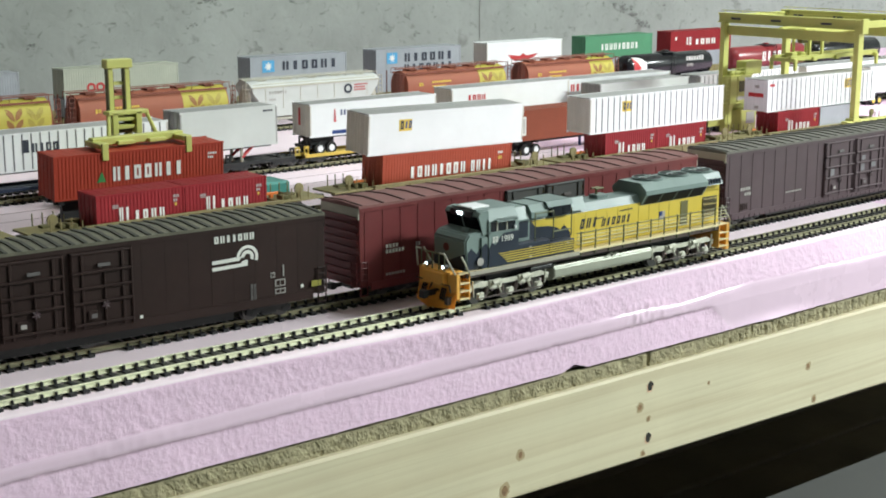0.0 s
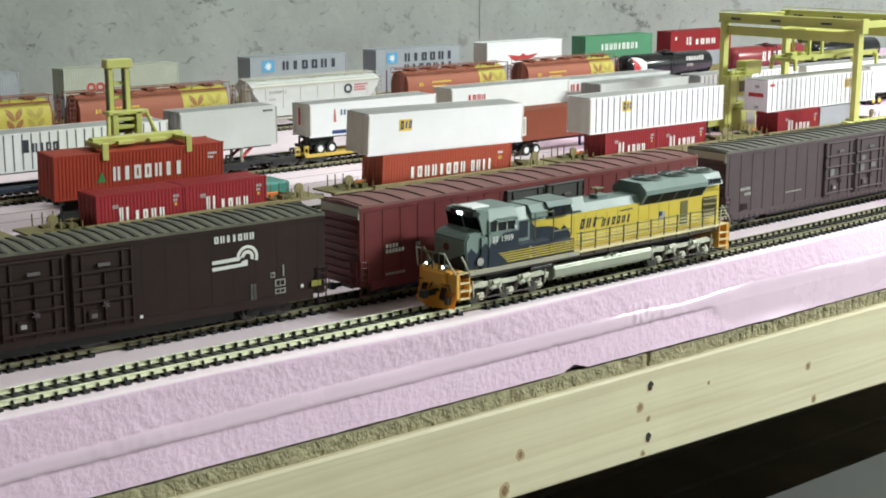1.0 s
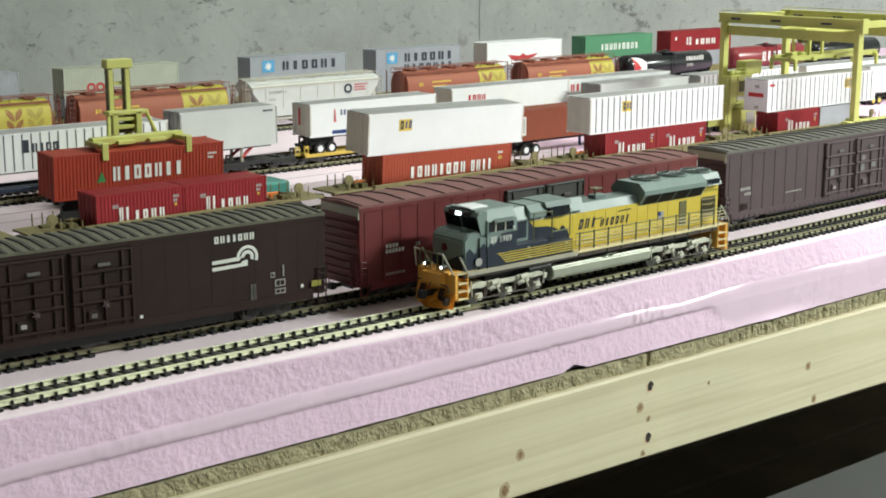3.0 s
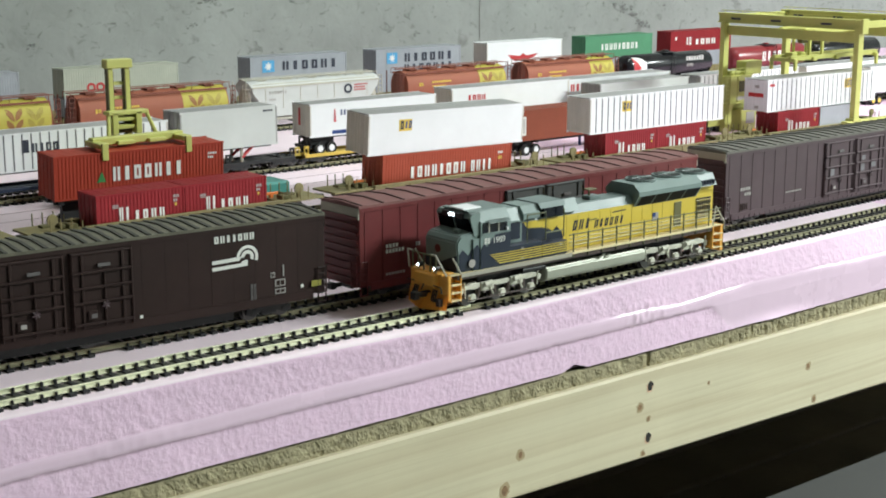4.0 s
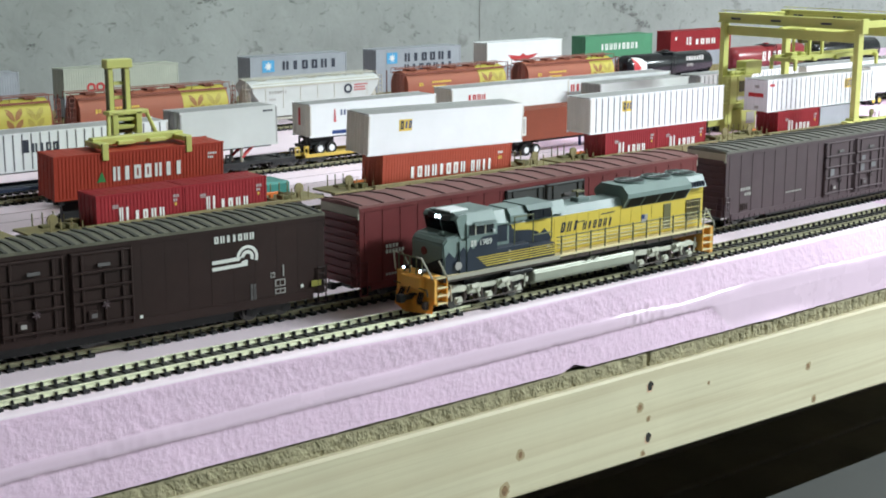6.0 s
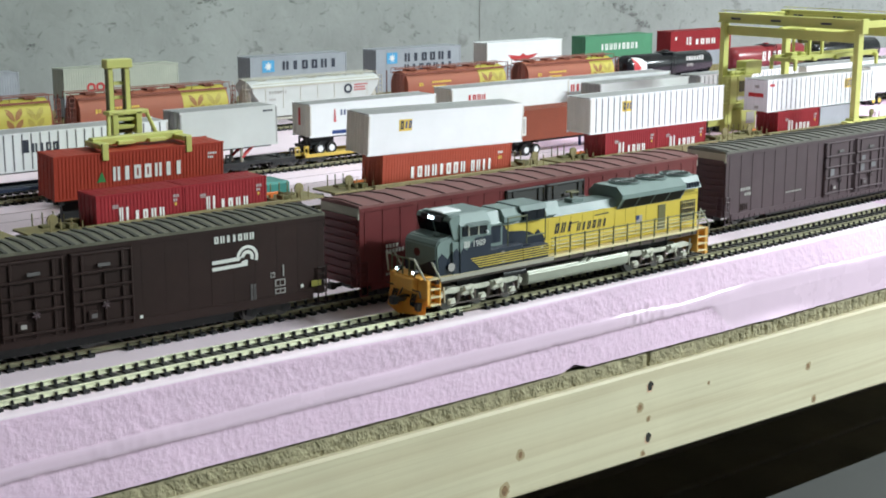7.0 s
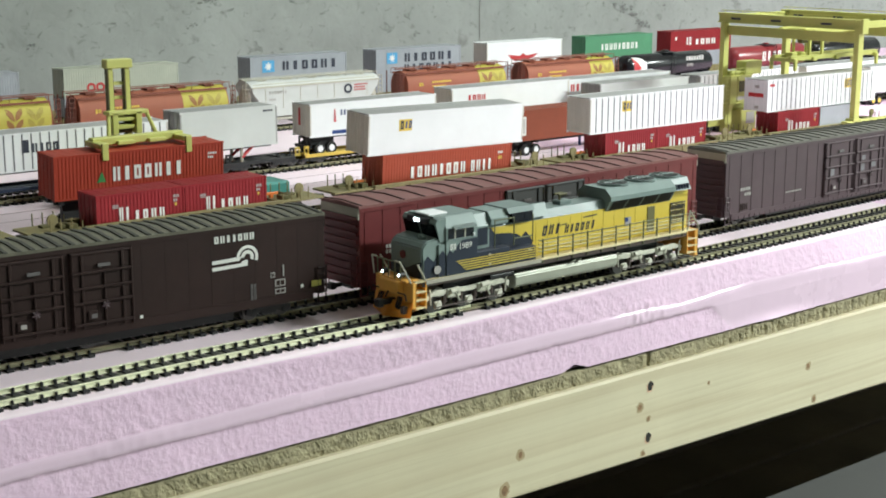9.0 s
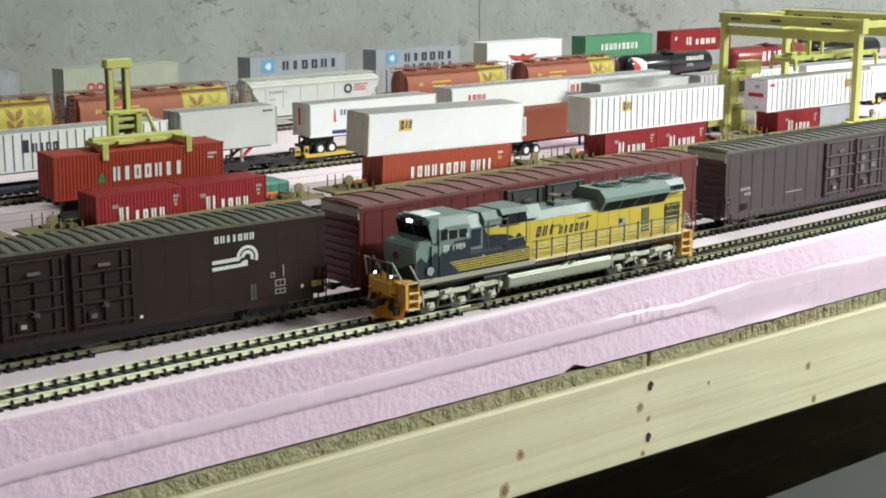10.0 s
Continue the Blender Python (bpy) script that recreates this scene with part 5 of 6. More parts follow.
# ---- double-stacked row against the wall ----
SY = 835.0
STACK = [
    (49, BOX_GREY, "grey corrugated container on a stack"),
    (239, BOX_TAN, "faded tan-grey corrugated container with red emblem"),
    (474.5, BOX_GREY, "grey corrugated container with blue star panel and dark lettering"),
    (660.5, BOX_GREY, "grey corrugated container with blue star panel"),
    (846.5, WHITE, "white container with a red winged emblem"),
    (1032.7, BOX_GREEN, "green corrugated container with white lettering"),
    (1213, BOX_RED, "dark red corrugated container with white lettering"),
]
for i, (sx, mat, label) in enumerate(STACK):
    well_car(sx - 18, 849, 176, "dull yellow well car in the back row", end=17, reach=0)
    container("container", sx, SY, 8, 140, 28, 32.0, BOX_GREY, "grey corrugated container at the bottom of a stack")
    c = container("container", sx, SY, 40.2, 140, 28, 31.5, mat, label, "fine" if mat is not WHITE else "smooth", end=OFFWHITE if mat is WHITE else None)
    if i in (2, 3):
        part("emblem", plate([(17, 13), (34, 13), (34, 27), (17, 27)], 0), SKY_BLUE, c, "blue star panel")
        star = [(25.5 + (5.6 if k % 2 == 0 else 2.6) * math.sin(math.pi * k / 7), 20 + (5.6 if k % 2 == 0 else 2.6) * math.cos(math.pi * k / 7)) for k in range(14)]
        part("emblem", plate(star, -0.14), MARK_WHITE, c, "white star emblem")
        part("lettering", bars(43, 14.5, 84, 10.5, 6, 0, fill=0.6), MARK_DARK, c, "dark lettering bars")
        if i == 3:
            part("lettering", bars(43, 3, 84, 8, 7, 0, fill=0.6), MARK_DARK, c)
    if i == 0:
        part("lettering", bars(100, 8, 20, 11, 2, 0, fill=0.6), MARK_DARK, c)
    if i == 1:
        for k in range(3):
            part("emblem", ring_arc(32 + k * 11, 10, 2.8, 5.2, 0, 359, 0), MARK_RED, c, "red ring emblem")
    if i == 4:
        part("emblem", plate([(44, 8), (52, 5), (72, 5), (88, 10), (94, 14), (72, 11.5), (66, 15), (60, 11.5), (38, 14)], 0), MARK_RED, c, "red winged emblem")
    if i == 5:
        part("lettering", bars(30, 11, 80, 9, 9, 0, fill=0.66), MARK_WHITE, c, "white lettering bars")
    if i == 6:
        part("lettering", bars(34, 10, 14, 12, 2, 0, fill=0.62), MARK_WHITE, c, "white lettering bars")
        part("lettering", bars(54, 10, 50, 8.5, 4, 0, fill=0.66), MARK_WHITE, c)
        part("stencil", bars(8, 18, 8, 5, 1, 0), MARK_WHITE, c)


# ---- cranes ----
def gantry_crane(x, y0, y1, label, top=130.0, wheelbase=110.0):
    th = thing("gantry_crane", x, y0, 0, label, "gantry crane", "yard cranes")
    S = y1 - y0
    for px in (0, wheelbase):
        for py in (0, S):
            leg = part("leg", bevelled(boxes((px - 3.6, px + 3.6, py - 3.0, py + 3.0, 28, top - 9)), 0.4), CRANE_YELLOW, th)
            part("leg_flange", boxes((px - 4.0, px + 4.0, py - 3.5, py - 3.0, 28, top - 9)), CRANE_YELLOW, leg)
        # lattice-free box girders across the tracks
        g = part("girder", bevelled(boxes((px - 3, px + 3, -6, S + 6, top - 9, top)), 0.4), CRANE_YELLOW, th)
        part("girder_flange", boxes((px - 4.6, px + 4.6, -6, S + 6, top - 0.8, top + 0.8)), CRANE_YELLOW, g)
        part("girder_flange", boxes((px - 4.6, px + 4.6, -6, S + 6, top - 9.6, top - 8.4)), CRANE_YELLOW, g)
        part("lower_girder", bevelled(boxes((px + 1, px + 5, 2, S - 2, top - 23, top - 13)), 0.4), CRANE_YELLOW, th)
        part("end_plate", bevelled(boxes((px - 5, px + 5, -8, -4, top - 13, top + 2)), 0.4), CRANE_YELLOW, g)
        for k in (0.18, 0.55, 0.86):
            part("name_plate", boxes((px - 3.4, px - 2.9, S * k, S * k + 13, top - 6.0, top - 3.8)), MARK_DARK, g)
        bm = rods([((px - 6, yy, top), (px - 6, yy, top + 4)) for yy in range(0, int(S), 24)] + [((px - 6, 0, top + 4), (px - 6, S, top + 4))], 0.4, 5)
        part("walk_rail", bm, CRANE_YELLOW, g)
    for py in (0, S):
        part("bottom_sill", bevelled(boxes((-16, wheelbase + 20, py - 4, py + 4, 22, 29)), 0.6), CRANE_YELLOW, th)
        part("top_sill", bevelled(boxes((-2, wheelbase + 2, py - 2.5, py + 2.5, top - 8, top - 1)), 0.6), CRANE_YELLOW, th)
        for px in (-16, wheelbase + 16):
            for dx in (-9, 9):
                w = part("wheel", rods([((px + dx, py - 4, 8), (px + dx, py + 4, 8))], 8, 18), RUBBER, th)
            part("wheel_fork", bevelled(boxes((px - 12, px + 12, py - 5.5, py - 4.2, 7, 18)), 0.4), CRANE_YELLOW, th)
    # machinery house, cab and hydraulic cabinets by the far legs
    part("machine_house", bevelled(boxes((-3, 34, S - 14, S + 4, 32, 62)), 0.8), CRANE_YELLOW, th)
    part("machine_top", bevelled(boxes((25, 53, S - 12, S + 2, 62, 77)), 0.6), CRANE_YELLOW, th)
    part("vent", boxes((12, 22, S - 14.4, S - 13.8, 44, 56)), CRANE_SHADE, th)
    part("vent", boxes((8, 26, S - 14.4, S - 13.8, 35, 39)), MARK_GREY, th)
    part("cab", bevelled(boxes((16, 42, S - 16, S + 2, 0.5, 24)), 0.8), CRANE_YELLOW, th)
    part("cab_window", boxes((24, 38, S - 16.5, S - 15.8, 8, 21)), MARK_GREY, th)
    part("ladder_column", bevelled(boxes((-7, 4, S - 12, S - 4, 0, 32)), 0.5), CRANE_YELLOW, th)
    # trolley, hoist frame and spreader
    tr_ = part("trolley", bevelled(boxes((10, wheelbase - 10, S * 0.42, S * 0.45, top - 18, top - 12), (10, wheelbase - 10, S * 0.59, S * 0.62, top - 18, top - 12), (20, 26, S * 0.42, S * 0.62, top - 17, top - 13), (wheelbase - 26, wheelbase - 20, S * 0.42, S * 0.62, top - 17, top - 13)), 0.5), CRANE_YELLOW, th)
    for px in (28, 50):
        for py in (S * 0.46, S * 0.58):
            part("hoist_post", bevelled(boxes((px - 1.4, px + 1.4, py - 1.4, py + 1.4, top - 42, top - 14)), 0.3), CRANE_YELLOW, tr_)
    part("hoist_drum", rods([((24, S * 0.52, top - 26), (54, S * 0.52, top - 26))], 3.2, 14), CRANE_SHADE, tr_)
    part("hoist_motor", bevelled(boxes((56, 66, S * 0.47, S * 0.56, top - 31, top - 21)), 0.8), CRANE_SHADE, tr_)
    for py in (S * 0.46, S * 0.58):
        part("spreader_beam", bevelled(boxes((-6, wheelbase + 40, py - 2, py + 2, top - 46, top - 41.5)), 0.5), CRANE_YELLOW, tr_)
        part("beam_flange", boxes((-6, wheelbase + 40, py - 2.8, py + 2.8, top - 41.6, top - 40.8)), CRANE_YELLOW, tr_)
    for px in (-2, wheelbase * 0.3, wheelbase * 0.66, wheelbase + 34):
        part("cross_member", bevelled(boxes((px - 3, px + 3, S * 0.43, S * 0.61, top - 47, top - 43)), 0.4), CRANE_YELLOW, tr_)
    for px in (-2, wheelbase + 34):
        for py in (S * 0.43, S * 0.61):
            part("spreader_arm", bevelled(boxes((px - 2, px + 2, py - 1.5, py + 1.5, top - 56, top - 44)), 0.4), CRANE_YELLOW, tr_)
    for px in (8, 22):
        part("valve_block", bevelled(boxes((px, px + 9, S * 0.50, S * 0.56, top - 48, top - 38)), 0.5), CRANE_YELLOW, tr_)
    # house details: roof railing, door frames, ladder
    part("house_rail", rods([((px, S - 13, 62), (px, S - 13, 70)) for px in (-2, 6, 14, 22)] + [((-2, S - 13, 70), (22, S - 13, 70)), ((-2, S - 13, 66), (22, S - 13, 66))], 0.45, 5), CRANE_YELLOW, th)
    part("house_trim", bevelled(boxes((-3.6, 34.6, S - 15, S - 13.6, 30.5, 32.6), (-3.6, 34.6, S - 15, S - 13.6, 60.8, 62.4), (9, 10.2, S - 14.8, S - 13.8, 32.6, 60.8)), 0.3), CRANE_YELLOW, th)
    part("exhaust_box", bevelled(boxes((4, 18, S - 10, S, 62, 67)), 0.6), CRANE_YELLOW, th)
    ladder(th, -8, S - 12.5, 2, 60, CRANE_YELLOW, 5, 14, "x", "access_ladder")
    for py in (0, S):
        part("leg_base", bevelled(boxes((-7, 7, py - 5, py + 5, 28.6, 31)), 0.5), CRANE_YELLOW, th)
        part("leg_base", bevelled(boxes((wheelbase - 7, wheelbase + 7, py - 5, py + 5, 28.6, 31)), 0.5), CRANE_YELLOW, th)
    return th


gantry_crane(823, 238, 411, "yellow straddle gantry crane over the container track")


def side_lifter(label):
    """Mast lifter that stands behind the container and grips it from above; origin under its mast."""
    th = thing("container_lifter", 81.5, 396, 0, label, "container lifter")
    part("chassis", bevelled(boxes((-26, 40, 0, 66, 9, 26)), 1), CRANE_YELLOW, th)
    part("cabin", bevelled(boxes((14, 36, 22, 46, 26, 48)), 1), CRANE_YELLOW, th)
    for wx in (-20, 32):
        for wy in (6, 58):
            part("wheel", rods([((wx, wy - 5, 9), (wx, wy + 5, 9))], 9, 18), RUBBER, th)
    for s in (-8.0, 6.0):
        m = part("mast_rail", bevelled(boxes((s - 2.0, s + 2.0, -6, -1, 8, 116)), 0.4), CRANE_YELLOW, th)
        part("mast_channel", boxes((s - 3.1, s - 2.1, -7, -2, 60, 114)), CRANE_SHADE, m)
        part("chain", boxes((s + 2.1, s + 2.7, -5, -3, 60, 112)), CRANE_SHADE, m)
    part("mast_head", bevelled(boxes((-12, 10, -8, 1, 114, 121)), 0.6), CRANE_YELLOW, th)
    for z in (76, 90, 101):
        part("mast_cross", bevelled(boxes((-8, 5, -4, -2, z, z + 2.5)), 0.3), CRANE_YELLOW, th)
    part("carriage", bevelled(boxes((-16, 18, -16, -6, 79, 82), (-13, -8, -16, -6, 64, 81), (7, 12, -16, -6, 64, 81), (-10, 8, -14, -7, 74, 77), (-10, 8, -14, -7, 68, 71)), 0.5), CRANE_YELLOW, th)
    # dark plate added for the shade behind the carriage
    part("carriage_shadow_plate", boxes((-6, 10, -8, -6.5, 64, 72)), CRANE_SHADE, th)
    for px, sl in ((-15, -4), (17, 4)):
        part("carriage_arm", rods([((px, -13, 80), (px + sl, -20, 64))], 1.6, 8), CRANE_YELLOW, th)
    b = part("spreader_beam", bevelled(boxes((-42, 34, -40, -32, 60.6, 66.5)), 0.6), CRANE_YELLOW, th)
    for px in (-40, 29.5):
        a = part("spreader_arm", bevelled(boxes((px - 4, px + 4, -54, -30, 60.5, 64.5)), 0.5), CRANE_YELLOW, b)
        part("twistlock_leg", bevelled(boxes((px - 2.5, px + 2.5, -56.5, -53.8, 52, 64.5)), 0.4), CRANE_YELLOW, a)
    for px in (-16, 10):
        part("beam_bracket", bevelled(boxes((px - 7, px + 7, -44, -40, 60.6, 63.4)), 0.4), CRANE_YELLOW, b)
    return th


side_lifter("bright yellow container lifter with tall mast gripping an orange container")


# ---- the locomotive ----
loco = thing("locomotive", 78.5, 0, RAIL_Z, "yellow, grey and dark blue diesel locomotive with lit headlights", "locomotive")
DECK_Z = 22.0
# frame and walkway
part("frame_sill", bevelled(boxes((8, 230, -16.6, 16.6, 18.2, DECK_Z - 0.4)), 0.3), LOCO_BROWN, loco, "dark brown frame")
part("walkway", boxes((2, 238, -17.4, 17.4, DECK_Z - 0.5, DECK_Z)), LOCO_CREAM, loco, "cream walkway")
for s in (-1, 1):
    y0 = 17.2 * s
    part("sill_stripe", boxes((10, 98, min(y0, y0 + 0.4 * s), max(y0, y0 + 0.4 * s), DECK_Z - 2.2, DECK_Z + 0.1)), LOCO_SILL, loco, "pale grey sill stripe")
    part("sill_stripe", boxes((98, 228, min(y0, y0 + 0.4 * s), max(y0, y0 + 0.4 * s), DECK_Z - 0.9, DECK_Z + 0.5)), LOCO_CREAM, loco, "cream sill stripe")
part("underframe", boxes((30, 210, -8, 8, 8, 18.4)), BLACK, loco)
# hood
part("long_hood", prism([(-10, DECK_Z), (10, DECK_Z), (10, 44.5), (-10, 44.5)], 62, 236), LOCO_YELLOW, loco, "bright yellow hood")
part("hood_roof", prism([(-10.15, 44.2), (10.15, 44.2), (7.6, 49.2), (-7.6, 49.2)], 62, 160), LOCO_ROOF, loco, "grey hood roof")
part("rear_hood_top", prism([(-10, 44), (10, 44), (10, 53), (7.5, 55.4), (-7.5, 55.4), (-10, 53)], 160, 236), LOCO_YELLOW, loco)
for i in range(10):
    px = 100 + i * 9.6
    part("hood_door_seam", boxes((px - 0.12, px + 0.12, -10.12, -9.9, DECK_Z + 2, 43)), LOCO_SEAM, loco)
# rear radiator section with flared sides
flare = [(-10.2, 42.2), (-14.2, 48.8), (-14.8, 49.0), (-14.8, 51.8), (-9.5, 56.4), (9.5, 56.4), (14.8, 51.8), (14.8, 49.0), (14.2, 48.8), (10.2, 42.2)]
rad = part("radiator_section", prism(flare, 159, 219), LOCO_GREY, loco, "grey flared radiator housing")
part("radiator_cap", prism([(-13.5, 48.5), (-9.5, 56.2), (9.5, 56.2), (13.5, 48.5)], 219, 235.4), LOCO_ROOF, rad)
for i in range(5):
    part("end_louvre", boxes((221.2 + i * 2.7, 222.6 + i * 2.7, -13.5, -11.4, 49.3, 52.4)), LOCO_NAVY, rad)
for k in range(4):
    a = 162 + k * 14.3
    bm = bmesh.new()
    v = [bm.verts.new(c) for c in ((a - 1.0, -10.9, 42.6), (a + 11.8, -10.9, 42.6), (a + 12.8, -14.5, 48.6), (a, -14.5, 48.6))]
    bm.faces.new(v)
    bmesh.ops.solidify(bm, geom=bm.faces[:], thickness=0.35)
    part("intake_grille", bm, BLACK, rad, "black radiator intake")
for fx in (178, 203, 226):
    f = part("roof_fan", rods([((fx - 2, 0, 56.2), (fx - 2, 0, 57.6))], 10.2, 26), LOCO_ROOF, rad, "round roof fan")
    part("fan_grille", rods([((fx - 2, 0, 57.6), (fx - 2, 0, 57.9))], 8.8, 26), BLACK, f)
    part("fan_hub", rods([((fx - 2, 0, 57.8), (fx - 2, 0, 58.2))], 2.2, 12), LOCO_ROOF, f)
    row("fan_bar", rods([((-8.6, 0, 0), (8.6, 0, 0))], 0.25, 5), LOCO_ROOF, f, [(fx - 2, 0, 58.0, 0, 0, 30 * k) for k in range(6)])
# rear grille and door
part("rear_grille", boxes((219, 233.5, -10.35, -9.9, 26.5, 40.5)), BLACK, loco, "black rear side grille")
for i in range(7):
    part("grille_bar", rods([((219.5 + i * 2, -10.45, 26.8), (219.5 + i * 2, -10.45, 40.2))], 0.16, 5), LOCO_YELLOW, loco)
for k in range(4):
    part("grille_bar", rods([((219, -10.45, 28 + k * 3.7), (233.5, -10.45, 28 + k * 3.7))], 0.16, 5), LOCO_YELLOW, loco)
part("side_door", bevelled(boxes((197.5, 204.5, -10.4, -9.9, 24, 40.5)), 0.15), DOOR_OLIVE, loco, "olive green side door")
part("flag_patch", boxes((177, 182.5, -10.25, -9.9, 30.5, 36.0)), MARK_GREY, loco, "small white and blue flag patch")
part("flag_patch", boxes((177, 179.6, -10.4, -9.9, 33.3, 36.0)), BLUE, loco)
part("lettering", bars(104, 33.6, 16, 6.2, 3, -10, slant=1.6, fill=0.62), LOCO_NAVY, loco, "dark slanted lettering bars")
part("lettering", bars(123, 33.0, 27, 5.0, 6, -10, slant=1.2, fill=0.62), LOCO_NAVY, loco)
part("lettering", plate([(140, 41.2), (152, 41.6), (151.6, 40.8), (140, 40.5)], -10), LOCO_NAVY, loco)
part("lettering", plate([(118, 38.6), (126, 39.0), (126, 38.4), (118, 38.0)], -10), LOCO_NAVY, loco)
# dark blue front of the hood with a mountain edge, and the yellow above it
part("blue_panel", plate([(50, DECK_Z + 0.3), (97, DECK_Z + 0.3), (97, 31.5), (95.5, 34.5), (91.5, 38.4), (88.2, 35.6), (85, 37.6), (79, 39.2), (67, 40.2), (64, 44), (50, 44)], -10.2, 0.25), LOCO_NAVY, loco, "dark blue panel with mountain outline")
for i, (za, zh) in enumerate(((23.8, 0.55), (25.2, 0.55), (26.6, 0.55), (28.0, 0.55), (29.4, 0.4))):
    part("stripe", plate([(40 - 1.6 * i, za), (96, za), (96, za + zh), (38.8 - 1.6 * i, za + zh)], -16.5, 0.25), LOCO_YELLOW, loco, "yellow stripe")
# equipment blower housing between cab and engine hood
part("blower_housing", bevelled(boxes((46, 74, -16.4, 16.4, DECK_Z, 33)), 0.5), LOCO_NAVY, loco, "dark blue equipment housing")
part("blower_housing", bevelled(boxes((74, 95, -16.4, 16.4, DECK_Z, 30.5)), 0.5), LOCO_NAVY, loco)
part("upper_housing", prism([(-10.6, 33), (10.6, 33), (10.6, 46), (7, 53), (-7, 53), (-10.6, 46)], 48, 62.5), LOCO_GREY, loco, "grey upper housing")
for px, pz in ((58, 29.8), (58, 24), (89, 28.2)):
    part("door_latch", bevelled(boxes((px - 0.9, px + 0.9, -16.8, -16.3, pz, pz + 1.0)), 0.15), MARK_GREY, loco, "small pale door latch")
part("dark_recess", boxes((52, 61, -10.9, -10.4, 35, 45)), LOCO_NAVY, loco)
part("dynamic_brake_hatch", prism([(-11.6, 46), (11.6, 46), (11.6, 49.5), (8, 53.6), (-8, 53.6), (-11.6, 49.5)], 63, 76), LOCO_GREY, loco, "grey roof hatch")
part("brake_intake", boxes((79, 95, -12.4, -9.8, 45.4, 51.4)), GLASS, loco, "dark brake intake")
part("intake_roof", prism([(-12.6, 51.2), (12.6, 51.2), (10, 54.2), (-10, 54.2)], 76, 97), LOCO_ROOF, loco)
part("intake_side", prism([(-12.2, 46.4), (-8, 46.4), (-7, 53.8), (-9, 53.8)], 90, 108), LOCO_GREY, loco)
part("exhaust_outlet", bevelled(boxes((126, 136, -3.6, 3.6, 49, 51.6)), 0.4), LOCO_ROOF, loco)
part("horn", rods([((129, 0, 51), (129, 0, 55)), ((126, -2, 55.4), (133, -2, 55.4)), ((126, 1.5, 55.4), (133, 1.5, 55.4))], 0.7, 8), CRANE_SHADE, loco, "roof horn cluster")
# cab
cab_prof = [(-16.2, DECK_Z), (16.2, DECK_Z), (16.2, 49.5), (11.5, 55.6), (-11.5, 55.6), (-16.2, 49.5)]
cab = part("cab", prism(cab_prof, 25.5, 48.5), LOCO_GREY, loco, "grey-green cab")
part("cab_front", prism([(18.5, 52.8), (20, 54.8), (26, 55.6), (26, 42.0), (21.6, 42.0)], -15.2, 15.2, "y"), LOCO_GREY, cab)
part("roof_hatch", bevelled(boxes((20, 34, -7, 6, 55.4, 56.9)), 0.5), WHITE, cab, "white roof hatch")
part("roof_sheet", prism([(-11.8, 55.5), (11.8, 55.5), (11.2, 56.1), (-11.2, 56.1)], 20, 50), LOCO_ROOF, cab)
for yy0, yy1 in ((-15.0, -0.7), (0.7, 15.0)):
    bm = bmesh.new()
    v = [bm.verts.new(c) for c in ((21.0, yy0, 43.6), (21.0, yy1, 43.6), (18.2, yy1 * 0.93, 52.2), (18.2, yy0 * 0.93, 52.2))]
    bm.faces.new(v)
    bmesh.ops.solidify(bm, geom=bm.faces[:], thickness=0.4)
    part("windshield", bm, GLASS, cab, "dark cab windscreen")
part("number_board", boxes((17.2, 19.2, -9, 9, 51.6, 55.0)), BLACK, cab, "black headlight panel")
for yy in (-1.3, 1.3):
    part("headlight", rods([((16.7, yy, 53.4), (17.4, yy, 53.4))], 1.0, 12), LAMP_GLOW, cab, "lit white headlight")
for a, b in ((26.9, 31), (32, 38.4), (39.4, 45.6)):
    part("side_window", boxes((a, b, -16.55, -16.0, 43.2, 49.0)), GLASS, cab, "dark side window")
for wx in (31.5, 38.9):
    part("window_post", boxes((wx - 0.4, wx + 0.4, -16.8, -16.1, 43.2, 49.2)), LIGHT_GREY, cab)
part("window_frame", boxes((26.3, 46.2, -16.8, -16.1, 42.3, 43.1)), LOCO_GREY, cab)
bm = bmesh.new()
v = [bm.verts.new(c) for c in ((30, -16.3, 50.6), (46, -16.3, 50.6), (46, -19.0, 48.8), (30, -19.0, 48.8))]
bm.faces.new(v)
bmesh.ops.solidify(bm, geom=bm.faces[:], thickness=0.4)
part("sunshade", bm, LOCO_GREY, cab)
part("mirror", boxes((44.5, 45.5, -17.8, -16.3, 43.4, 45.0)), WHITE, cab, "bright cab mirror")
part("blue_side", plate([(25.6, DECK_Z + 0.3), (48.4, DECK_Z + 0.3), (48.4, 41.8), (37, 41.4), (33.5, 38.5), (30.4, 34.8), (28, 36.8), (25.6, 33.5)], -16.2, 0.25), LOCO_NAVY, cab, "dark blue cab side panel")
part("lettering", bars(28, 36.6, 4.6, 3.6, 2, -16.4, fill=0.7), MARK_WHITE, cab, "white lettering bars")


def word(text, x, z, size, y, mat, parent, label=""):
    cu = bpy.data.curves.new("number", "FONT")
    cu.body, cu.size = text, size * MM
    cu.extrude = 0.06 * MM
    tmp = new("number", cu)
    me = bpy.data.meshes.new_from_object(tmp.evaluated_get(bpy.context.evaluated_depsgraph_get()))
    bpy.data.objects.remove(tmp)
    bpy.data.curves.remove(cu)
    me.materials.append(mat)
    ob = new("number", me)
    ob.parent = parent
    ob.matrix_basis = pose(x * MM, y * MM, z * MM, 90, 0, 0)
    return tagged(ob, label)


word("1989", 34.2, 36.6, 5.0, -16.65, MARK_WHITE, cab, "white road number")
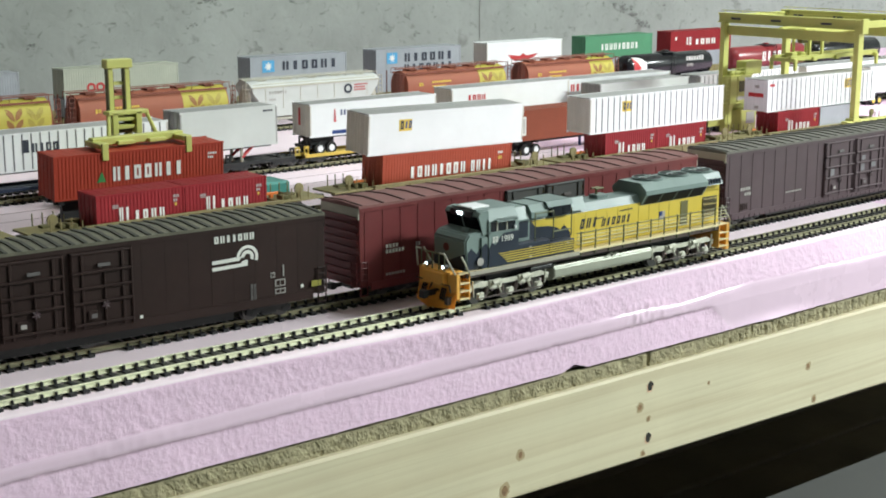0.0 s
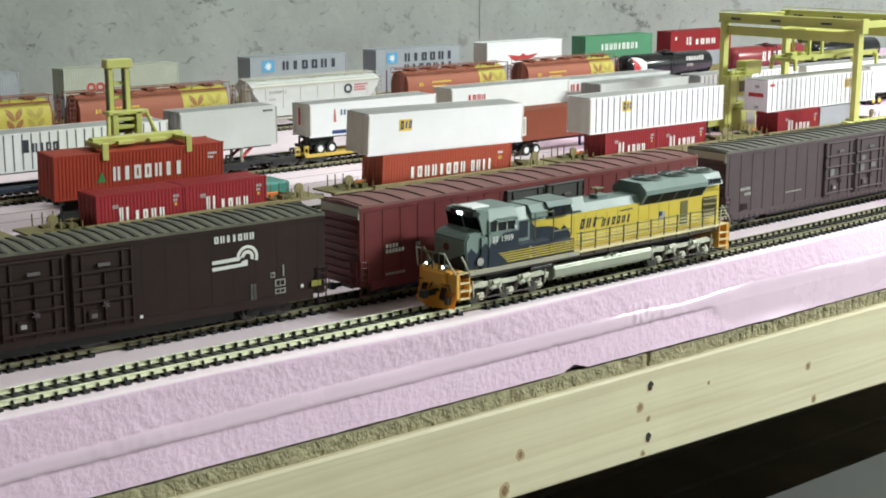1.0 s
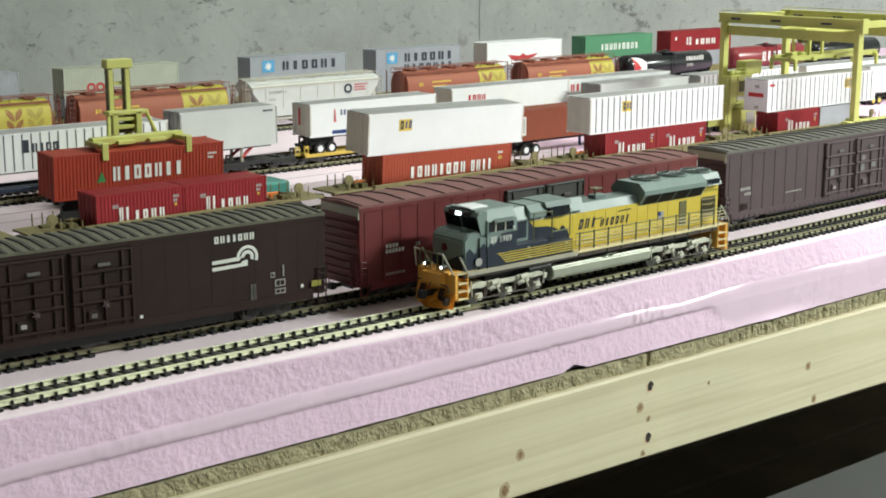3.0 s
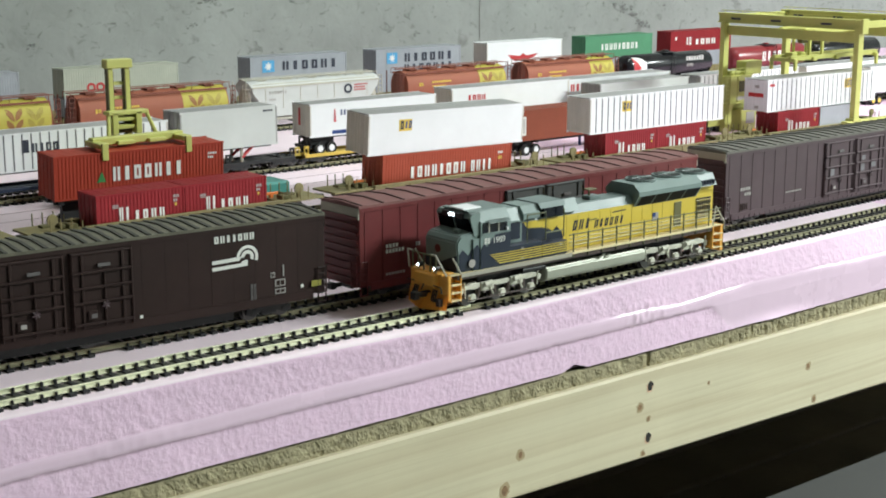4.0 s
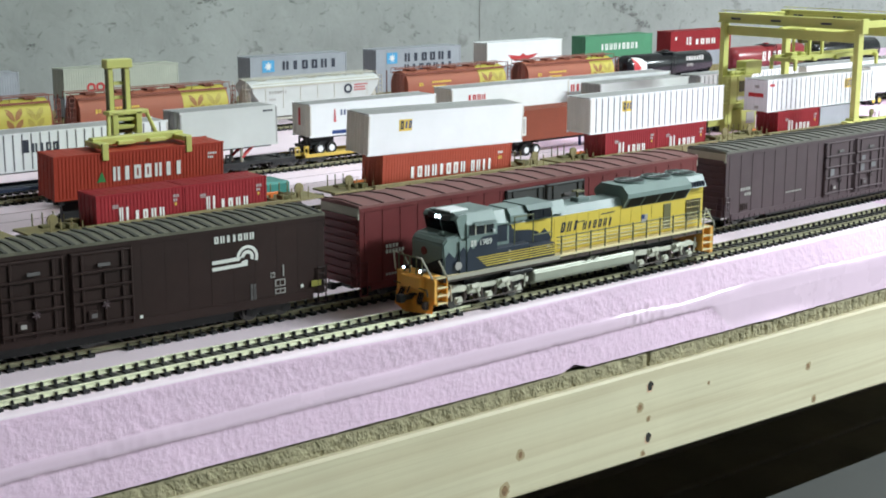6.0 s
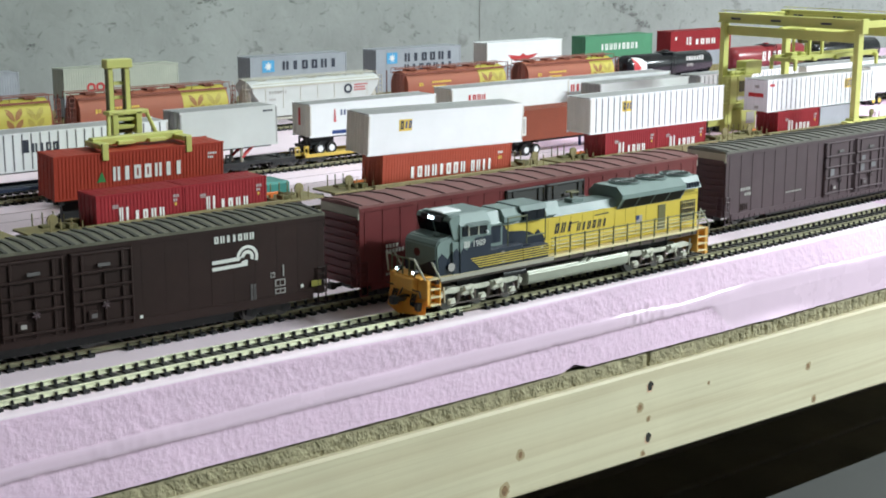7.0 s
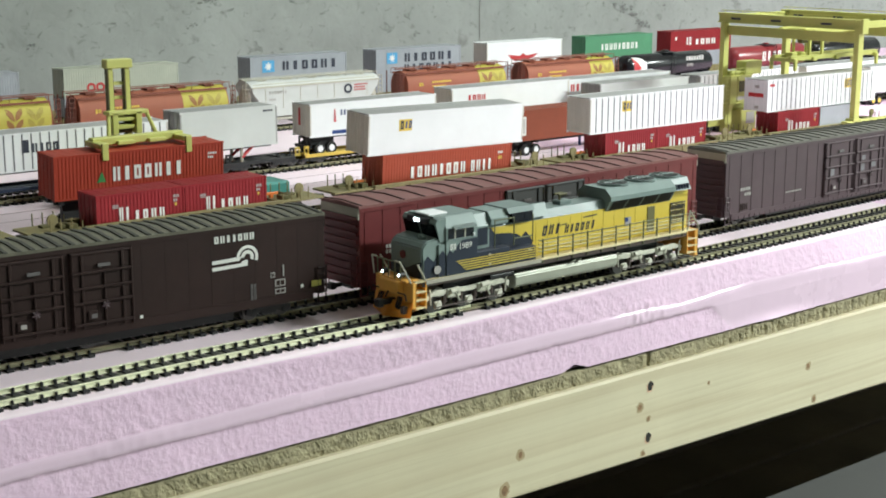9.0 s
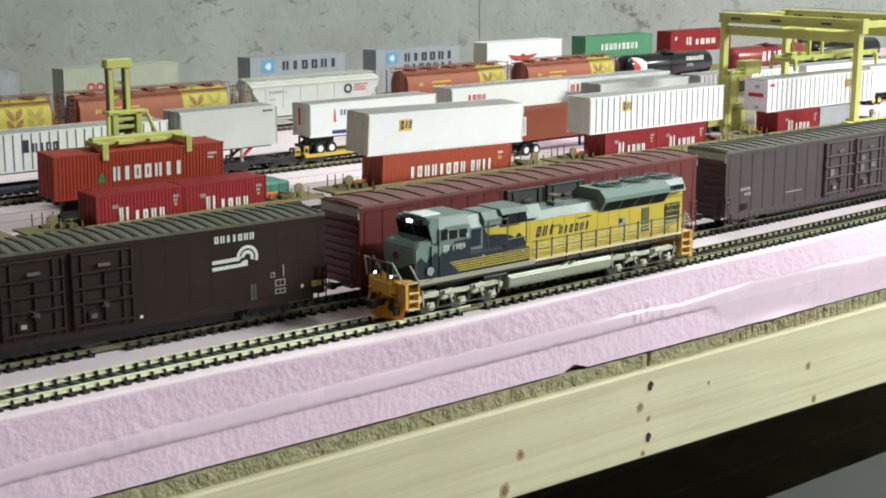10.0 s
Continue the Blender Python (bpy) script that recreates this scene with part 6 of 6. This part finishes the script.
# nose
nose = part("nose", bevelled(prism([(9.6, DECK_Z), (9.0, 39.6), (12.0, 43.0), (26, 45.4), (26, DECK_Z)], -14.5, 14.5, "y"), 0.9, 2), LOCO_GREY, loco, "grey-green short nose")
for s in (-1, 1):
    ys = sorted((14.5 * s, 15.6 * s))
    part("nose_side", boxes((20.5, 26, *ys, DECK_Z, 40.5)), LOCO_GREY, nose)
part("nose_blue", plate([(10.8, DECK_Z + 0.3), (20.4, DECK_Z + 0.3), (20.4, 34.6), (17.6, 31.2), (13.4, 35.0), (10.8, 32.4)], -14.55, 0.2), LOCO_NAVY, nose, "dark blue nose panel")
part("nose_blue", plate([(20.5, DECK_Z + 0.3), (25.6, DECK_Z + 0.3), (25.6, 34.0), (23.4, 37.0), (20.5, 34.6)], -15.65, 0.2), LOCO_NAVY, nose)
part("nose_emblem", ring_arc(19.4, 26.6, 0.2, 2.5, 0, 359, -15.9), MARK_GREY, nose, "pale round emblem")
part("nose_emblem", rods([((8.6, 2.5, 34), (9.3, 2.5, 34))], 2.4, 14), BOXCAR_RED, nose, "small red winged emblem")
part("nose_lower", prism([(-13.8, DECK_Z + 0.3), (13.8, DECK_Z + 0.3), (13.8, 27.5), (6, 30), (0, 26.5), (-7, 29.5), (-13.8, 32)], 9.1, 9.7), LOCO_NAVY, nose, "dark blue lower nose")
part("nose_light", bevelled(boxes((14, 17, -9, -5, 43.6, 46.0)), 0.4), LOCO_GREY, nose)
# pilot and plough
part("pilot_plate", bevelled(boxes((0.5, 3.5, -17.2, 17.2, 7, DECK_Z)), 0.4), LOCO_ORANGE, loco, "orange-yellow pilot plate")
bm = bmesh.new()
lo = [bm.verts.new(c) for c in ((-1.0, 17.4, 2.0), (-7.0, 0, 1.2), (-1.0, -17.4, 2.0))]
hi = [bm.verts.new(c) for c in ((0.6, 17.4, 11), (-1.5, 0, 10), (0.6, -17.4, 11))]
for i in range(2):
    bm.faces.new((lo[i], lo[i + 1], hi[i + 1], hi[i]))
bmesh.ops.solidify(bm, geom=bm.faces[:], thickness=0.8)
part("snow_plough", bm, LOCO_ORANGE, loco, "orange snow plough")
part("platform", bevelled(boxes((-1.5, 8, -13.5, 13.5, DECK_Z - 0.6, DECK_Z + 0.6)), 0.3), LOCO_ORANGE, loco)
part("anticlimber", bevelled(boxes((-3.6, 0.6, -9, 9, 14.4, 21.6)), 0.6), LOCO_ORANGE, loco)
part("drawbar", bevelled(boxes((-10, 1, -1.6, 1.6, 7.8, 10.8), (-12, -8, -2.4, 2.4, 7, 11.6)), 0.4), BLACK, loco, "black coupler")
for yy in (-10, -8.4, -6.8, 6.8, 8.4, 10):
    part("brake_hose", rods([((-1.6, yy, 13), (-3.6, yy * 1.05, 8)), ((-3.6, yy * 1.05, 8), (-2.6, yy * 1.05, 5))], 0.5, 6), BLACK, loco)
part("uncoupling_lever", rods([((-3.2, -15, 15.6), (-3.2, 15, 15.6)), ((-3.2, -15, 15.6), (-3.2, -16, 12)), ((-3.2, 0, 15.6), (-5.5, 0, 12))], 0.4, 6), BLACK, loco)
part("plough_vent", boxes((-3.9, -1.0, -14.4, -11.4, 4.2, 8.6)), LOCO_BROWN, loco)
for yy in (-7.5, 7.5):
    d = part("ditch_light", rods([((-1.8, yy, DECK_Z + 3), (1.5, yy, DECK_Z + 3))], 1.5, 12), BLACK, loco, "ditch light")
    part("ditch_lens", rods([((-2.1, yy, DECK_Z + 3), (-1.7, yy, DECK_Z + 3))], 0.75, 12), LAMP_GLOW, d, "small round lens")


def step_well(x0, x1, mat):
    for s in (-1, 1):
        y0, y1 = sorted((17.2 * s, 11 * s))
        st = part("step_well", boxes((x0, x0 + 0.7, y0, y1, 6, DECK_Z), (x1 - 0.7, x1, y0, y1, 6, DECK_Z)), mat, loco, "orange step well")
        for z in (6.4, 11, 15.6):
            part("step", boxes((x0 + 0.4, x1 - 0.4, y0 - 0.2, y1 + 0.2, z, z + 0.8)), LOCO_CREAM, st, "pale step tread")
        part("step_back", boxes((x0, x1, min(11 * s, 11.6 * s), max(11 * s, 11.6 * s), 6, DECK_Z)), mat, st)


step_well(2.5, 10.5, LOCO_ORANGE)
step_well(229, 239.5, LOCO_ORANGE)
part("rear_pilot", bevelled(boxes((236.5, 240, -17.2, 17.2, 4, DECK_Z)), 0.4), LOCO_ORANGE, loco, "orange rear pilot plate")
part("rear_drawbar", bevelled(boxes((239, 250, -1.6, 1.6, 7.8, 10.8)), 0.4), BLACK, loco)
# handrails
posts = [99.5 + 12.5 * i for i in range(11)]
for s in (-17.0, 17.0):
    for px in posts:
        part("handrail_post", rods([((px, s, DECK_Z - 3), (px, s, DECK_Z + 12))], 0.6, 6), HANDRAIL, loco)
    part("handrail", rods([((96, s, DECK_Z + 11.2), (236, s, DECK_Z + 11.2))], 0.42, 6), HANDRAIL, loco)
    for zz in (4.6, 6.8, 9.0):
        part("handrail", rods([((96, s, DECK_Z + zz), (236, s, DECK_Z + zz))], 0.34, 5), RAIL_GOLD, loco)
    for a in (62, 77, 92):
        part("handrail_post", rods([((a, s * 0.94, 33), (a, s * 0.94, 50))], 0.4, 6), HANDRAIL, loco)
    part("handrail", rods([((62, s * 0.94, 49.5), (77, s * 0.94, 49.5)), ((92, s * 0.94, 33), (92, s * 0.94, 37)), ((77, s * 0.94, 37), (92, s * 0.94, 37))], 0.45, 6), HANDRAIL, loco)
    part("step_rail", rods([((-0.5, s, DECK_Z), (-5.0, s * 0.75, DECK_Z + 12)), ((-5.0, s * 0.75, DECK_Z + 12), (-5.0, s * 0.5, DECK_Z + 12)), ((10, s, DECK_Z), (4.0, s, DECK_Z + 10))], 0.55, 6), LIGHT_GREY, loco, "pale grab rail")
    part("step_rail", rods([((229, s, DECK_Z), (231, s, DECK_Z + 13)), ((231, s, DECK_Z + 13), (240, s, DECK_Z + 2)), ((240, s, DECK_Z + 2), (240, s, DECK_Z - 4))], 0.55, 6), LIGHT_GREY, loco)
for yy in (-8, -3, 3, 8, 13):
    part("front_rail_post", rods([((-1.0, yy, DECK_Z), (-1.0, yy, DECK_Z + 10))], 0.45, 6), HANDRAIL, loco)
part("front_rail", rods([((-1.0, -8, DECK_Z + 10), (-1.0, 13, DECK_Z + 10))], 0.45, 6), HANDRAIL, loco)
# fuel tank
tank = [(-15.4, 13.6), (-14.6, 14.8), (14.6, 14.8), (15.4, 13.6), (15.4, 8.2), (11, 5.6), (-11, 5.6), (-15.4, 8.2)]
part("fuel_tank", bevelled(prism(tank, 79, 166), 0.6, 2), LOCO_SILVER, loco, "silver-grey fuel tank")
part("filler", rods([((124, -15, 15.2), (128, -16.4, 17)), ((130, -15, 15), (133, -16, 16.6))], 0.7, 6), LOCO_SILVER, loco)
part("air_tank", rods([((60, -13, 16), (78, -13, 16))], 2.2, 12), BLACK, loco)

# three-axle trucks with turning wheelsets
WHEELS = []
for tx in (44, 196):
    t = part("truck", boxes((tx - 22, tx + 22, -7, 7, 8, 13)), LOCO_TRUCK, loco, "silver three-axle truck")
    for s in (-1, 1):
        y0, y1 = sorted((11.6 * s, 14.0 * s))
        o = [(tx - 31, 8.0), (tx - 27, 10.8), (tx - 17, 10.2), (tx - 13, 8.0), (tx - 9, 8.0), (tx - 5, 10.4), (tx + 5, 10.4), (tx + 9, 8.0), (tx + 13, 8.0), (tx + 17, 10.2), (tx + 27, 10.8), (tx + 31, 8.0), (tx + 32, 11.6), (tx + 24, 14.2), (tx + 12, 13.0), (tx - 12, 13.0), (tx - 24, 14.2), (tx - 32, 11.6)]
        part("truck_frame", bevelled(prism(o, y0, y1, "y"), 0.3), LOCO_TRUCK, t)
        for ax in (-23, 0, 23):
            part("axle_box", bevelled(boxes((tx + ax - 2.8, tx + ax + 2.8, y0 - (0.6 if s < 0 else -1.4), y1 + (0.6 if s > 0 else -1.4), 3.4, 7.8)), 0.7), LOCO_TRUCK, t)
            part("bearing_cap", rods([((tx + ax, 14 * s, 5.6), (tx + ax, 15.4 * s, 5.6))], 2.1, 12), LOCO_TRUCK, t)
            part("coil_spring", rods([((tx + ax - 5.4, 13 * s, 6), (tx + ax - 5.4, 13 * s, 11)), ((tx + ax + 5.4, 13 * s, 6), (tx + ax + 5.4, 13 * s, 11))], 1.3, 8), LOCO_BROWN, t)
        for ax in (-11.5, 11.5):
            pocket = part("frame_pocket", bevelled(boxes((tx + ax - 5.2, tx + ax + 5.2, min(12.4 * s, 14.9 * s), max(12.4 * s, 14.9 * s), 8.6, 13.8)), 0.6), LOCO_TRUCK, t)
            part("bolt", rods([((tx + ax - 3, 14.7 * s, 11), (tx + ax - 3, 15.6 * s, 11)), ((tx + ax + 3, 14.7 * s, 11), (tx + ax + 3, 15.6 * s, 11))], 0.9, 8), LOCO_TRUCK, pocket)
        for ax in (-29, 29):
            part("sand_pipe", rods([((tx + ax, 14.2 * s, 15.5), (tx + ax * 0.97, 14.0 * s, 6))], 0.5, 6), LOCO_TRUCK, t)
        part("brake_rod", rods([((tx - 26, 15.2 * s, 4.6), (tx + 26, 15.2 * s, 4.6))], 0.45, 6), LOCO_BROWN, t)
        for ax in (-17, -6, 6, 17):
            part("brake_shoe", bevelled(boxes((tx + ax - 0.9, tx + ax + 0.9, min(10 * s, 12.4 * s), max(10 * s, 12.4 * s), 3.4, 8.4)), 0.3), LOCO_BROWN, t)
        for ax in (-11.5, 11.5):
            part("brake_cylinder", rods([((tx + ax - 3, 15.0 * s, 12.4), (tx + ax + 3, 15.0 * s, 13.2))], 1.6, 10), LOCO_TRUCK, t)
            part("damper", rods([((tx + ax, 15 * s, 13), (tx + ax + 4, 15 * s, 6))], 0.6, 6), LOCO_TRUCK, t)
    for ax in (-23, 0, 23):
        WHEELS.append((wheelset(t, tx + ax, 0, 5.7, 5.6), tx + ax))


def motions():
    """The locomotive stands, then creeps forward along the near track; its wheels roll."""
    def shift(t):
        if t < 2.5:
            return 0.0
        if t < 3.0:
            return -4.96 * (t - 2.5) ** 2
        return -1.24 - 5.11 * (t - 3.0)
    times = [0.0, 2.5, 2.75, 3.0] + [3.5 + 0.5 * i for i in range(14)]
    walk(loco, [(t, pose((78.5 + shift(t)) * MM, 0, RAIL_Z * MM)) for t in times])
    for w, ax in WHEELS:
        walk(w, [(t, pose(ax * MM, 0, 5.7 * MM, 0, math.degrees(shift(t) / 5.6), 0)) for t in times])


motions()
